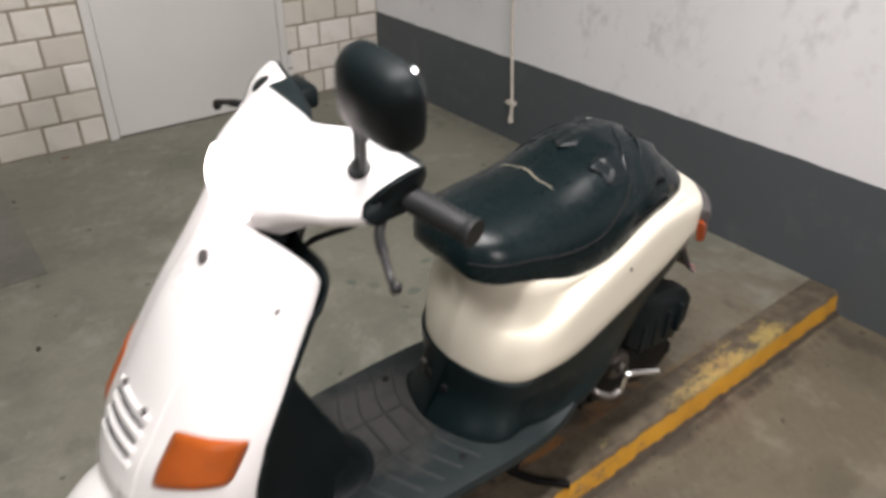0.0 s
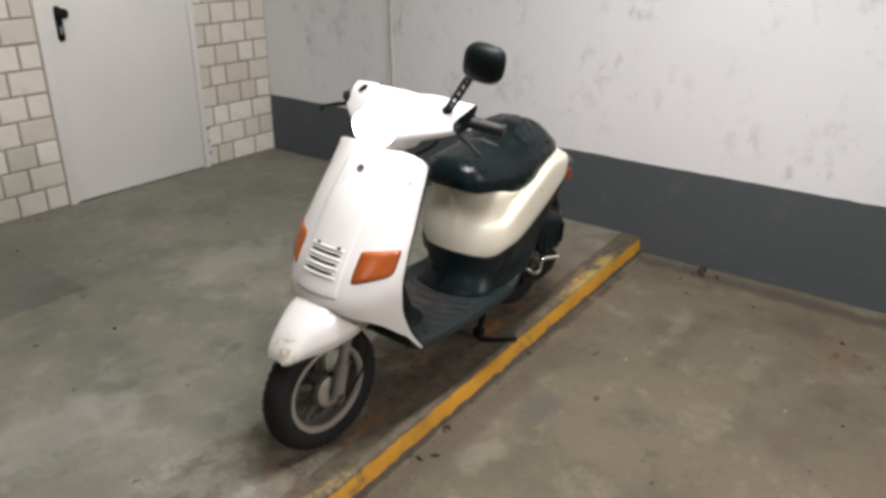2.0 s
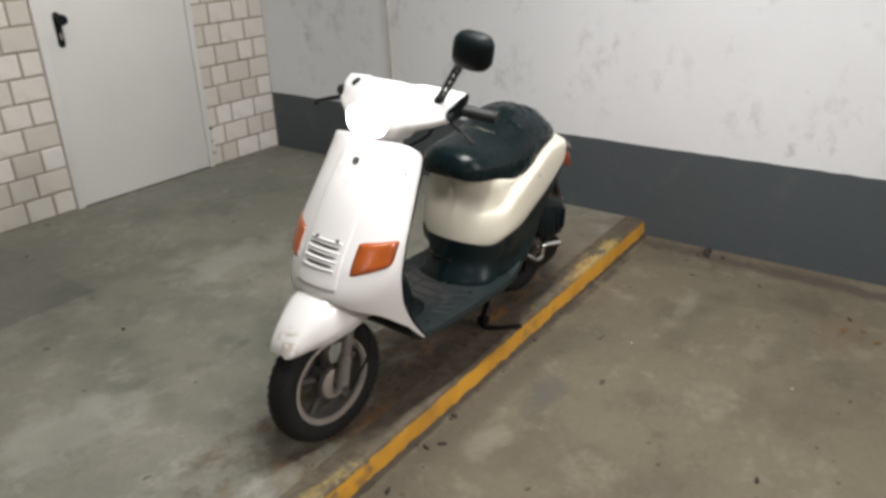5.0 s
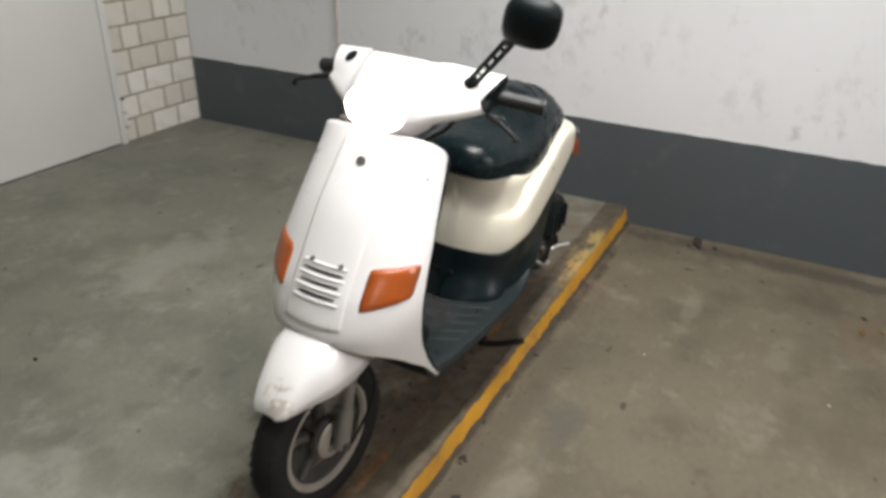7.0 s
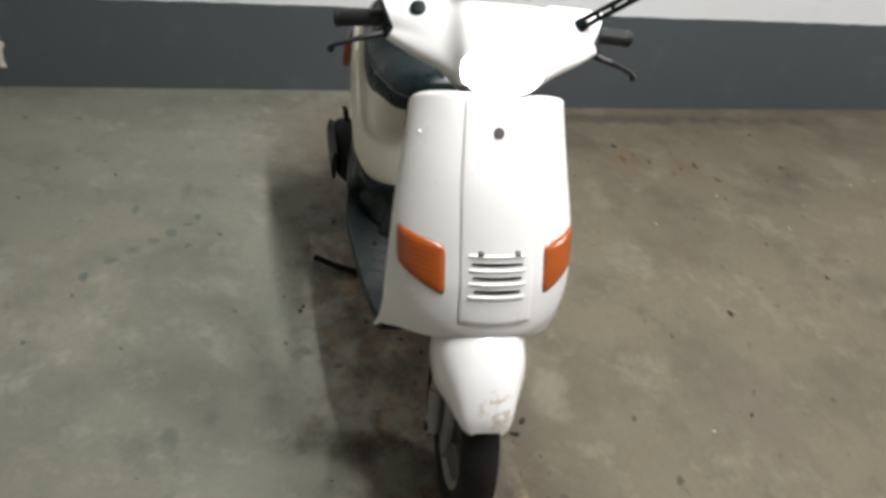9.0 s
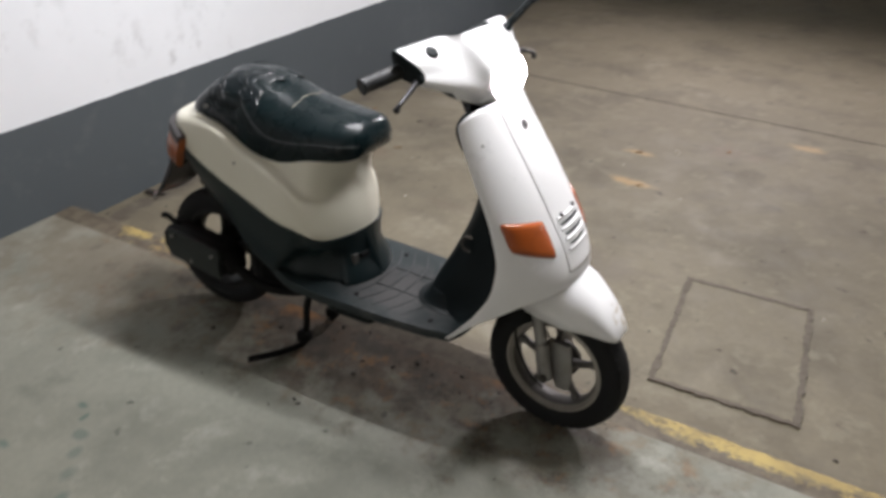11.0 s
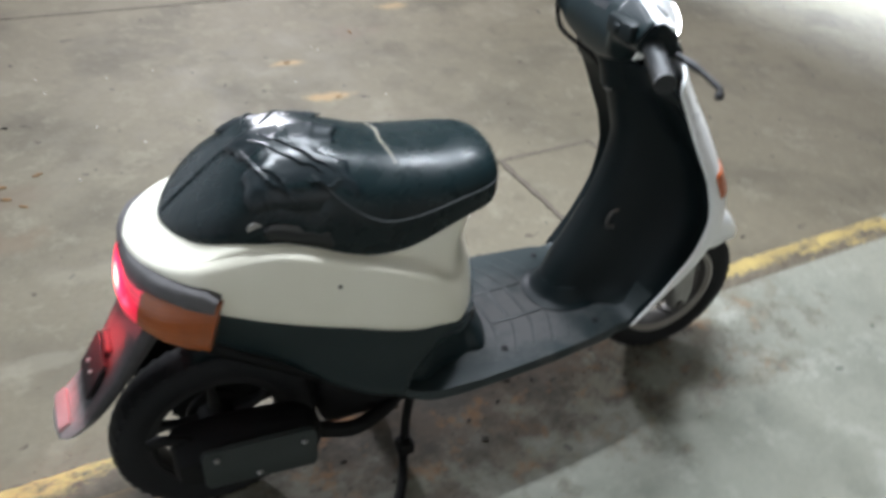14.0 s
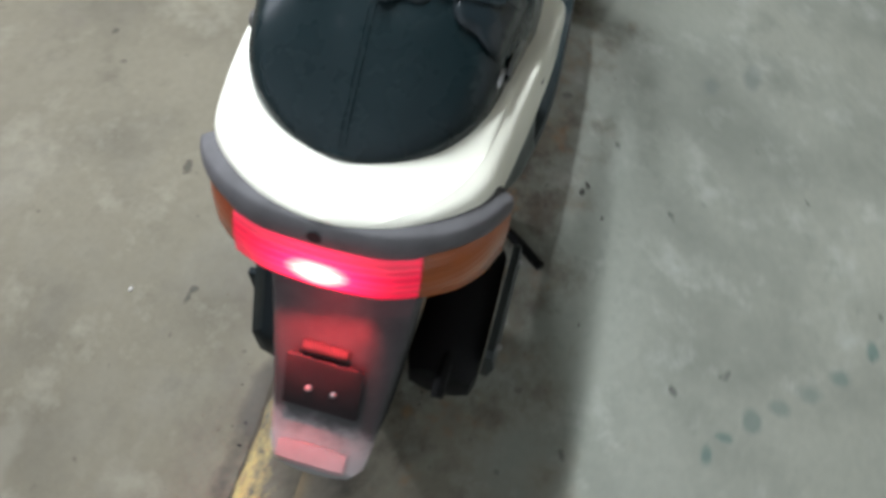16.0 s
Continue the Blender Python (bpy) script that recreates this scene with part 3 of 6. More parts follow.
def ground_floor():
    bm = bmesh.new()
    box(bm, (-1.6, -2.6, LOW - 0.2), (9.0, 9.0, LOW))
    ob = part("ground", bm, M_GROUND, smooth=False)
    tagged(ob, "stained brown-grey concrete floor of the parking bay", "floor", kind="structure")
    bm = bmesh.new()
    x0, x1 = WALL_X - 0.25, 8.9
    a, b = kerb_y(x0) - 0.10, kerb_y(x1) - 0.10
    lo = [bm.verts.new(p) for p in ((x0, -2.3, LOW - 0.1), (x1, -2.3, LOW - 0.1), (x1, b, LOW - 0.1), (x0, a, LOW - 0.1))]
    hi = [bm.verts.new((v.co.x, v.co.y, 0.0)) for v in lo]
    bm.faces.new(lo[::-1]), bm.faces.new(hi)
    for i in range(4):
        j = (i + 1) % 4
        bm.faces.new((lo[i], lo[j], hi[j], hi[i]))
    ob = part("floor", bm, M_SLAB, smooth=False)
    tagged(ob, "raised grey-green concrete slab with oil stains", "floor", kind="structure")
    bm = bmesh.new()
    box(bm, (0.875, BRICK_Y + 0.001, -0.05), (2.6, -1.045, 0.004))
    ob = part("floor_patch", bm, M_PATCH, smooth=False)
    tagged(ob, "darker rectangular concrete patch beside the door", "floor patch", kind="structure")


def kerb():
    """The painted edge of the slab: top strip and upright face, a little chipped."""
    rnd = random.Random(4)
    bm = bmesh.new()
    rings = []
    for x in spread(wall_x(0.6) - 0.004, 2.2, 124):
        y, j = kerb_y(x), rnd.uniform(-0.003, 0.003)
        top = 0.004 + rnd.uniform(-0.001, 0.001)
        rings.append([(x, y - 0.10 + j, LOW - 0.05), (x, y - 0.10 + 0.4 * j, -0.001), (x, y - 0.070, 0.002 + 0.3 * j), (x, y - 0.012 + j, top), (x, y - 0.004 + j, top - 0.005), (x, y + j, top - 0.014), (x, y + 0.016 + 0.5 * j, LOW - 0.05)])
    loft(bm, rings)
    for k, f in enumerate(bm.faces):
        f.material_index = 1 if k % 7 == 5 else 0
    ob = part("kerb", bm, [M_YELLOW_TOP, M_YELLOW_FACE], angle=30)
    tagged(ob, "low concrete kerb step with worn yellow paint", "kerb", kind="structure")
    bm = bmesh.new()
    rings = []
    for x in spread(wall_x(0.6) + 0.004, 2.19, 338):
        n = 0.5 + 0.5 * noise.noise(Vector((x * 7.0, 0.3, 0))) + 0.35 * noise.noise(Vector((x * 31.0, 4.3, 0)))
        n = max(0.05, n) * (1.0 if x < 1.3 else max(0.3, 1.0 - (x - 1.3)))
        y = kerb_y(x) + 0.008
        rings.append([(x, y - 0.006, LOW - 0.006), (x, y - 0.004, LOW + 0.005 + 0.013 * n), (x, y + 0.005 + 0.004 * n, LOW + 0.003 + 0.008 * n), (x, y + 0.008 + 0.016 * n, LOW - 0.001)])
    loft(bm, rings)
    tagged(part("dirt_line", bm, M_GRIME, angle=80), "dark dirt gathered along the foot of the kerb", "dirt", kind="stuff")
    bm = bmesh.new()
    box(bm, (2.2, kerb_y(2.2) - 0.10, LOW - 0.05), (8.9, kerb_y(2.2), 0.002), 0.004)
    ob = part("kerb_end", bm, M_SLAB, smooth=False)
    ob.matrix_world = Matrix.Translation((2.2, kerb_y(2.2), 0)) @ Matrix.Rotation(math.atan(0.030), 4, "Z") @ Matrix.Translation((-2.2, -kerb_y(2.2), 0))
    tagged(ob, "unpainted concrete kerb continuing the slab edge", "kerb", kind="structure")


def manhole():
    """A square cover frame let into the bay's floor."""
    cx, cy = 1.370, 1.262
    rim = new("manhole_cover")
    rim.matrix_world = pose(cx, cy, LOW, 0, 0, 3.4)
    tagged(rim, "square concrete inspection cover with a rough dark joint", "manhole cover")
    w, d = 0.212, 0.328
    bm = bmesh.new()
    box(bm, (-w, -d, -0.06), (w, d, 0.006), 0.003)
    part("lid", bm, M_GROUND, rim, smooth=False)
    rnd = random.Random(8)
    for side in range(4):
        bm = bmesh.new()
        length = 2 * (d if side % 2 else w) + 0.03
        rings = []
        for s in spread(-length / 2, length / 2, 40):
            k = 5 * noise.noise(Vector((s * 22, side * 3.1, 0)))
            a, b = max(0.002, 0.008 + 0.001 * k + rnd.uniform(-0.003, 0.005)), max(0.002, 0.008 + 0.0012 * k + rnd.uniform(-0.003, 0.006))
            rings.append([(s, -a, -0.02), (s, b, -0.02), (s, b, 0.007 + rnd.uniform(0, 0.002)), (s, -a, 0.007 + rnd.uniform(0, 0.002))])
        loft(bm, rings)
        off = (w if side % 2 else d) + 0.006
        moved(bm, pose(0, 0, 0, 0, 0, 90 * side) @ Matrix.Translation((0, -off, 0)))
        part("joint", bm, M_JOINT, rim, smooth=False)


def floor_joint():
    bm = bmesh.new()
    rnd = random.Random(3)
    rings = []
    for x in spread(wall_x(3.56), 8.5, 160):
        y = 3.56 + 0.016 * x + rnd.uniform(-0.004, 0.004)
        h = 0.006 + rnd.uniform(-0.003, 0.003)
        rings.append([(x, y - h, LOW - 0.02), (x, y + h, LOW - 0.02), (x, y + h, LOW + 0.003), (x, y - h, LOW + 0.003)])
    loft(bm, rings)
    ob = part("floor_joint", bm, M_JOINT, smooth=False)
    tagged(ob, "thin dark expansion joint across the concrete floor", "floor joint", kind="structure")


def painted_wall():
    bm = bmesh.new()
    y0, y1 = BRICK_Y - 0.25, 9.0
    loft(bm, [[(wall_x(y) - 0.25, y, -0.15), (wall_x(y), y, -0.15), (wall_x(y), y, CEIL), (wall_x(y) - 0.25, y, CEIL)] for y in (y0, y1)])
    ob = part("wall_west", bm, M_WALL, smooth=False)
    tagged(ob, "white painted concrete wall with grey scuff marks", "wall", kind="structure")
    # dark band, with a slightly uneven upper edge
    bm = bmesh.new()
    rnd = random.Random(5)
    rings = []
    for y in spread(BRICK_Y + 0.003, 8.9, 180):
        z = 0.376 + 0.004 * (y - BRICK_Y) + rnd.uniform(-0.002, 0.002)
        x = wall_x(y)
        rings.append([(x - 0.01, y, -0.12), (x + 0.004, y, -0.12), (x + 0.004, y, z), (x - 0.01, y, z)])
    loft(bm, rings)
    ob = part("wall_band", bm, M_BAND, smooth=False)
    tagged(ob, "dark grey painted band along the foot of the wall", "wall band", kind="structure")


DOOR_X0, DOOR_X1, DOOR_TOP = -0.560, 0.372, 2.06


def brick_wall():
    root = new("wall_south")
    tagged(root, "unpainted white sand-lime brick wall with grey joints", "wall", kind="structure")
    spans = (((WALL_X, DOOR_X0), (-0.1, CEIL)), ((DOOR_X1, 8.9), (-0.1, CEIL)), ((DOOR_X0, DOOR_X1), (DOOR_TOP, CEIL)))
    for (a, b), (z0, z1) in spans:
        bm = bmesh.new()
        box(bm, (a, BRICK_Y - 0.24, z0), (b, BRICK_Y - 0.004, z1))
        part("mortar", bm, M_MORTAR, root, smooth=False)
    return root


def door():
    root = new("door_1")
    tagged(root, "closed greyish-white steel door with a black handle", "door", kind="structure")
    y = BRICK_Y
    bm = bmesh.new()
    for a, b in ((DOOR_X0, DOOR_X0 + 0.036), (DOOR_X1 - 0.042, DOOR_X1)):
        box(bm, (a, y - 0.22, 0), (b, y + 0.014, DOOR_TOP), 0.004)
    box(bm, (DOOR_X0, y - 0.22, DOOR_TOP - 0.04), (DOOR_X1, y + 0.012, DOOR_TOP), 0.004)
    part("door_frame", bm, M_DOOR, root)
    bm = bmesh.new()
    box(bm, (DOOR_X0 + 0.039, y - 0.05, 0.008), (DOOR_X1 - 0.045, y + 0.004, DOOR_TOP - 0.043), 0.004)
    leaf = part("door_leaf", bm, M_DOOR, root)
    bm = bmesh.new()
    outline = [(0.2525 + 0.0185 * math.cos(q), (1.030 if k < 12 else 0.888) + 0.0185 * math.sin(q)) for k, q in enumerate(spread(0, 2 * math.pi * 23 / 24, 24))]
    loft(bm, [[(px, y + h, pz) for px, pz in [(0.2525 + (qx - 0.2525) * g, 0.96 + (qz - 0.96) * (1 - (1 - g) * 0.25)) for qx, qz in outline]] for h, g in ((0.002, 1.0), (0.010, 1.0), (0.0125, 0.86))])
    part("handle_plate", bm, M_BLACK_PLASTIC, root, "black plastic handle plate")
    bm = bmesh.new()
    lathe(bm, [(0.001, 0.0), (0.013, 0.0), (0.012, 0.024), (0.022, 0.030), (0.027, 0.042), (0.027, 0.054), (0.020, 0.062), (0.001, 0.064)], (0.2495, y + 0.010, 1.012), 20)
    part("door_knob", bm, M_BLACK_PLASTIC, root, "round black door knob")
    bm = bmesh.new()
    box(bm, (0.243, y + 0.012, 0.905), (0.259, y + 0.0165, 0.945), 0.004)
    part("keyhole", bm, M_CAST, root, "bare metal lock cylinder")
    bm = bmesh.new()
    tube(bm, [(DOOR_X0 - 0.004, y + 0.018, 0.10), (DOOR_X0 - 0.004, y + 0.018, 0.245)], 0.009, 10)
    part("hinge", bm, M_DOOR, root)
    bm = bmesh.new()
    for z in (0.095, 0.1725, 0.25):
        lathe(bm, [(0.001, -0.003), (0.0105, -0.003), (0.0105, 0.003), (0.001, 0.003)], (DOOR_X0 - 0.004, y + 0.018, z), 12, "z")
    part("hinge_ring", bm, M_STEEL_DARK, root, "dark metal hinge rings")


# unseen ceiling and two end walls, assumed, to close the room and bounce light
def shell():
    bm = bmesh.new()
    box(bm, (-1.6, -2.6, CEIL), (9.0, 9.0, CEIL + 0.2))
    tagged(part("ceiling", bm, M_CEIL, smooth=False), "plain pale concrete garage ceiling, out of view", "ceiling", kind="structure")
    for name, lo, hi in (("wall_east", (8.9, -2.6, -0.2), (9.1, 9.1, CEIL)), ("wall_north", (-1.4, 8.9, -0.2), (9.1, 9.1, CEIL))):
        bm = bmesh.new()
        box(bm, lo, hi)
        tagged(part(name, bm, M_WALL, smooth=False), "plain white garage wall, assumed, out of view", "wall", kind="structure")


def far_wall():
    """The white block wall across the end of the bays."""
    root = new("wall_far")
    tagged(root, "white painted block wall ending at the driving lane", "wall", kind="structure")
    bm = bmesh.new()
    box(bm, (wall_x(7.7) - 0.05, 7.70, LOW - 0.1), (1.07, 7.90, CEIL))
    part("wall_core", bm, M_MORTAR, root, smooth=False)
    rnd = random.Random(2)
    h = 0.195
    for row in range(12):
        x = 1.075
        first = True
        while x > wall_x(7.7) + 0.02:
            w = 0.245 if first and row % 2 else 0.49
            a = max(x - w, wall_x(7.7) + 0.004)
            bm = bmesh.new()
            box(bm, (a + 0.003, 7.686 + rnd.uniform(-0.001, 0.001), LOW + row * 0.2 + 0.002), (x - 0.003, 7.8, LOW + row * 0.2 + h), 0.004, segments=1)
            part("block", bm, M_WALL, root, smooth=False)
            x, first = a, False


def cord():
    """A pale cord that hangs down the wall, with a clip near its end."""
    root = new("hanging_cord")
    tagged(root, "pale cord hanging down the painted wall", "cord")
    x = wall_x(-0.98) + 0.016
    bm = bmesh.new()
    tube(bm, bend([(x, -1.03, 2.40), (x, -1.015, 1.6), (x + 0.004, -0.998, 0.9), (x + 0.004, -0.988, 0.55), (x + 0.006, -0.962, 0.2), (x + 0.004, -0.968, 0.105)], 6), 0.008, 8)
    part("cord", bm, M_ROPE, root)
    bm = bmesh.new()
    box(bm, (x - 0.012, -1.0, 0.175), (x + 0.014, -0.945, 0.197), 0.006)
    part("clip", bm, M_ROPE, root)
    bm = bmesh.new()
    tube(bm, [(x + 0.004, -0.968, 0.125), (x + 0.004, -0.966, 0.095)], [0.011, 0.014], 8)
    part("tip", bm, M_ROPE, root)


ground_floor()
kerb()
manhole()
floor_joint()
painted_wall()
WALL_SOUTH = brick_wall()
door()
shell()
far_wall()
cord()


# ---- the scooter: x ahead, y to its left, z up, from the ground half-way between the axles ----
RIG = Matrix.Translation((0.385, 0.485, 0.0)) @ Matrix.Rotation(radians(0.8), 4, "Z") @ Matrix.Rotation(radians(-2.3), 4, "X")
# the handlebar, fork and front wheel are turned a little to the right
STEER_AT, STEER_WAY = Vector((0.40, 0, 0.85)), Vector((-0.27, 0, 0.963)).normalized()
STEER = Matrix.Translation(STEER_AT) @ Matrix.Rotation(radians(-5.0), 4, STEER_WAY) @ Matrix.Translation(-STEER_AT)

scooter = new("scooter")
scooter.matrix_world = RIG
tagged(scooter, "parked white and cream scooter with a black seat and lit lamps", "scooter")


def ring_section(x, pts, n=6):
    """A mirrored closed ring across the scooter from its right-hand outline, bottom centre to top centre, as (half width, height)."""
    line = bend([(0, w, z) for w, z in pts], n)
    right = [(x, -p.y, p.z) for p in line]
    left = [(x, p.y, p.z) for p in line[::-1]]
    return right + left[1:-1]


def end_round(x, a, b, power=0.5):
    """1 before a, falling to 0 at b along a rounded end."""
    t = max(0.0, min(1.0, (x - a) / (b - a)))
    return max(0.0, 1 - t**2.2) ** power


# rear body, cream, with a raised ridge along each side
WHITE_LOW = curve([(-0.70, 0.655), (-0.64, 0.628), (-0.57, 0.600), (-0.466, 0.550), (-0.312, 0.492), (-0.178, 0.452), (-0.078, 0.446), (0.02, 0.462)])
RIDGE_Z = curve([(-0.70, 0.690), (-0.60, 0.685), (-0.45, 0.686), (-0.31, 0.640), (-0.17, 0.580), (-0.10, 0.540), (0.02, 0.52)])
RIDGE_W = curve([(-0.62, 0.142), (-0.56, 0.157), (-0.45, 0.168), (-0.33, 0.176), (-0.17, 0.182), (-0.10, 0.167), (-0.06, 0.148), (0.02, 0.12)])
SEAT_LOW = curve([(-0.60, 0.684), (-0.52, 0.696), (-0.456, 0.688), (-0.334, 0.635), (-0.216, 0.622), (-0.096, 0.652), (0.0, 0.668), (0.03, 0.70)])
SEAT_W = curve([(-0.60, 0.100), (-0.53, 0.123), (-0.45, 0.139), (-0.30, 0.146), (-0.15, 0.138), (-0.05, 0.120), (0.0, 0.108), (0.035, 0.08)])


def front_dip(x):
    """How far the seam between cream and black sinks round the front."""
    k = max(0.0, min(1.0, (x + 0.16) / 0.13))
    return k * k * (3 - 2 * k)


def cream_body():
    bm = bmesh.new()
    rings = []
    for x in eased(-0.648, -0.010, 52):
        e = min(end_round(x, -0.12, -0.0095), end_round(-x, 0.545, 0.6485))
        zl, zr, zt = WHITE_LOW(x), RIDGE_Z(x), SEAT_LOW(x) + 0.006
        zr = max(zr, zl + 0.03)
        wr = RIDGE_W(x) * e
        wl = (RIDGE_W(x) - 0.006) * e
        inset = curve([(-0.70, 0.010), (-0.45, 0.018), (-0.31, 0.025), (-0.20, 0.034), (-0.13, 0.028), (-0.06, 0.011), (0.02, 0.0)])(x)
        et = min(e, end_round(-x, 0.47, 0.6485))
        wt = min(SEAT_W(x) + 0.004, RIDGE_W(x) - inset * 0.8) * et
        wc = RIDGE_W(x) * (0.5 * e + 0.5 * et)
        round_off = max(0.0, min(1.0, (-x - 0.50) / 0.11))
        zr -= 0.014 * round_off
        fall = max(0.0, (-x - 0.565) / 0.083) ** 2
        zt -= 0.020 * fall
        zr = min(zr, zt - 0.010) if fall else zr
        zt = max(zt, zr + 0.006)
        rise = zt - zr
        zs = max(zr + 0.55 * rise, zt - 0.022 * round_off)
        rings.append(ring_section(x, [(0.0, zl - 0.004), (wl * 0.6, zl - 0.004), (wl, zl), (wr, zl * 0.5 + zr * 0.5), (wr - 0.0015, zr - 0.018), (wr - 0.008 * e, zr - 0.003), (wc - (0.010 + inset * 0.45) * e, zr + min(0.009, 0.3 * rise)), (wc - inset * 1.0 * e, zr + 0.45 * (zs - zr)), (wt, zs), (wt * 0.5, zt + 0.004 - 0.006 * round_off), (0.0, zt + 0.004 - 0.004 * round_off)], 3))
    loft(bm, rings)
    # the front below the seat is hollowed
    for v in bm.verts:
        k = max(0.0, min(1.0, (v.co.x + 0.16) / 0.16))
        v.co.x -= k * 0.040 * math.exp(-(((v.co.z - 0.585) / 0.062) ** 2))
        v.co.z -= 0.036 * front_dip(v.co.x) * max(0.0, min(1.0, (0.53 - v.co.z) / 0.07))
    body = part("rear_body", bm, M_CREAM, scooter, "cream lacquered rear body panel", angle=60)
    for x, y, z in ((-0.339, -1, 0.601), (-0.328, 1, 0.608)):
        bm = bmesh.new()
        lathe(bm, [(0.0005, -0.004), (0.0042, -0.004), (0.0042, 0.0008), (0.0005, 0.0008)], (0, 0, 0), 10, "z")
        moved(bm, Matrix.Translation((x, y * 0.1762, z)) @ Matrix.Rotation(radians(-90 * y), 4, "X"))
        part("chip", bm, M_STEEL_DARK, body, "small dark screw mark")
    return body


DARK_LOW = curve([(-0.66, 0.60), (-0.60, 0.545), (-0.56, 0.505), (-0.445, 0.425), (-0.339, 0.338), (-0.238, 0.292), (-0.108, 0.270), (0.06, 0.270)])


def lower_body():
    bm = bmesh.new()
    rings = []
    for x in eased(-0.630, 0.014, 96):
        e = min(end_round(x, -0.12, 0.015), end_round(-x, 0.54, 0.631))
        zl, zt = DARK_LOW(x), WHITE_LOW(x) + 0.006
        zt = max(zt, zl + 0.012)
        w = (RIDGE_W(min(x, -0.12)) - 0.006) * e
        tuck = curve([(-0.60, 0.03), (-0.42, 0.022), (-0.28, -0.003), (-0.17, -0.008), (-0.10, 0.016), (0.0, 0.024)])(x)
        rings.append(ring_section(x, [(0.0, zl), (w * 0.62, zl), (w - tuck, zl + 0.012), (w - 0.004 - 0.3 * tuck, zl * 0.6 + zt * 0.4), (w, zt - 0.012), (w - 0.004, zt), (w * 0.6, zt + 0.003), (0.0, zt + 0.003)], 4))
    loft(bm, rings)
    # the front flares out smoothly into the footboard
    for v in bm.verts:
        k = front_dip(v.co.x)
        low = max(0.0, min(1.0, (0.40 - v.co.z) / 0.11))
        v.co.z -= 0.036 * k * max(0.0, min(1.0, (v.co.z - 0.32) / 0.12))
        v.co.x += k * (-0.022 + 0.050 * low**2)
        v.co.y *= 1 + 0.10 * low**2 * max(0.0, min(1.0, (v.co.x + 0.25) / 0.2))
        # a pocket above the rear end of the footboard
        side = max(0.0, min(1.0, (abs(v.co.y) - 0.085) / 0.055))
        span = max(0.0, min(1.0, (v.co.x + 0.212 - 1.1 * max(0.0, v.co.z - 0.32)) / 0.022)) * max(0.0, min(1.0, (0.005 - v.co.x) / 0.045))
        below = max(0.0, min(1.0, (0.392 - v.co.z) / 0.014))
        if v.co.y > 0:
            span = max(0.0, min(1.0, (v.co.x + 0.26) / 0.10)) * max(0.0, min(1.0, (-0.03 - v.co.x) / 0.13))
            below = max(0.0, min(1.0, (0.40 - v.co.z) / 0.06))
            span, below = span * span * (3 - 2 * span), 0.75 * below * below * (3 - 2 * below)
        v.co.y -= math.copysign(0.038 * side * span * below, v.co.y)
    body = part("lower_body", bm, M_PANEL_BLACK, scooter, "black plastic lower body panel", angle=60)
    # narrow vents in the front of the tunnel
    for y, mat, label, half in ((-0.012, M_RUBBER, "dark slot", 0.036), (-0.066, M_SPOKE, "worn grey metal clip", 0.008)):
        bm = bmesh.new()
        rings = []
        for yy in spread(y - half, y + half, 12):
            x = -0.1336 + 0.135 * (1 - (yy / 0.165) ** 2) ** 0.4545
            z0, z1 = (0.350, 0.361) if half > 0.02 else (0.335, 0.366)
            rings.append([(x - 0.012, yy, z0), (x + 0.0025, yy, z0), (x + 0.0015, yy, z1), (x - 0.012, yy, z1)])
        loft(bm, rings)
        part("front_vent", bm, mat, body, label)
    return body


SEAT_TOP = curve([(-0.590, 0.695), (-0.575, 0.712), (-0.535, 0.745), (-0.470, 0.795), (-0.415, 0.823), (-0.36, 0.824), (-0.29, 0.805), (-0.20, 0.778), (-0.10, 0.764), (-0.020, 0.758), (0.002, 0.750), (0.015, 0.728), (0.022, 0.70)])


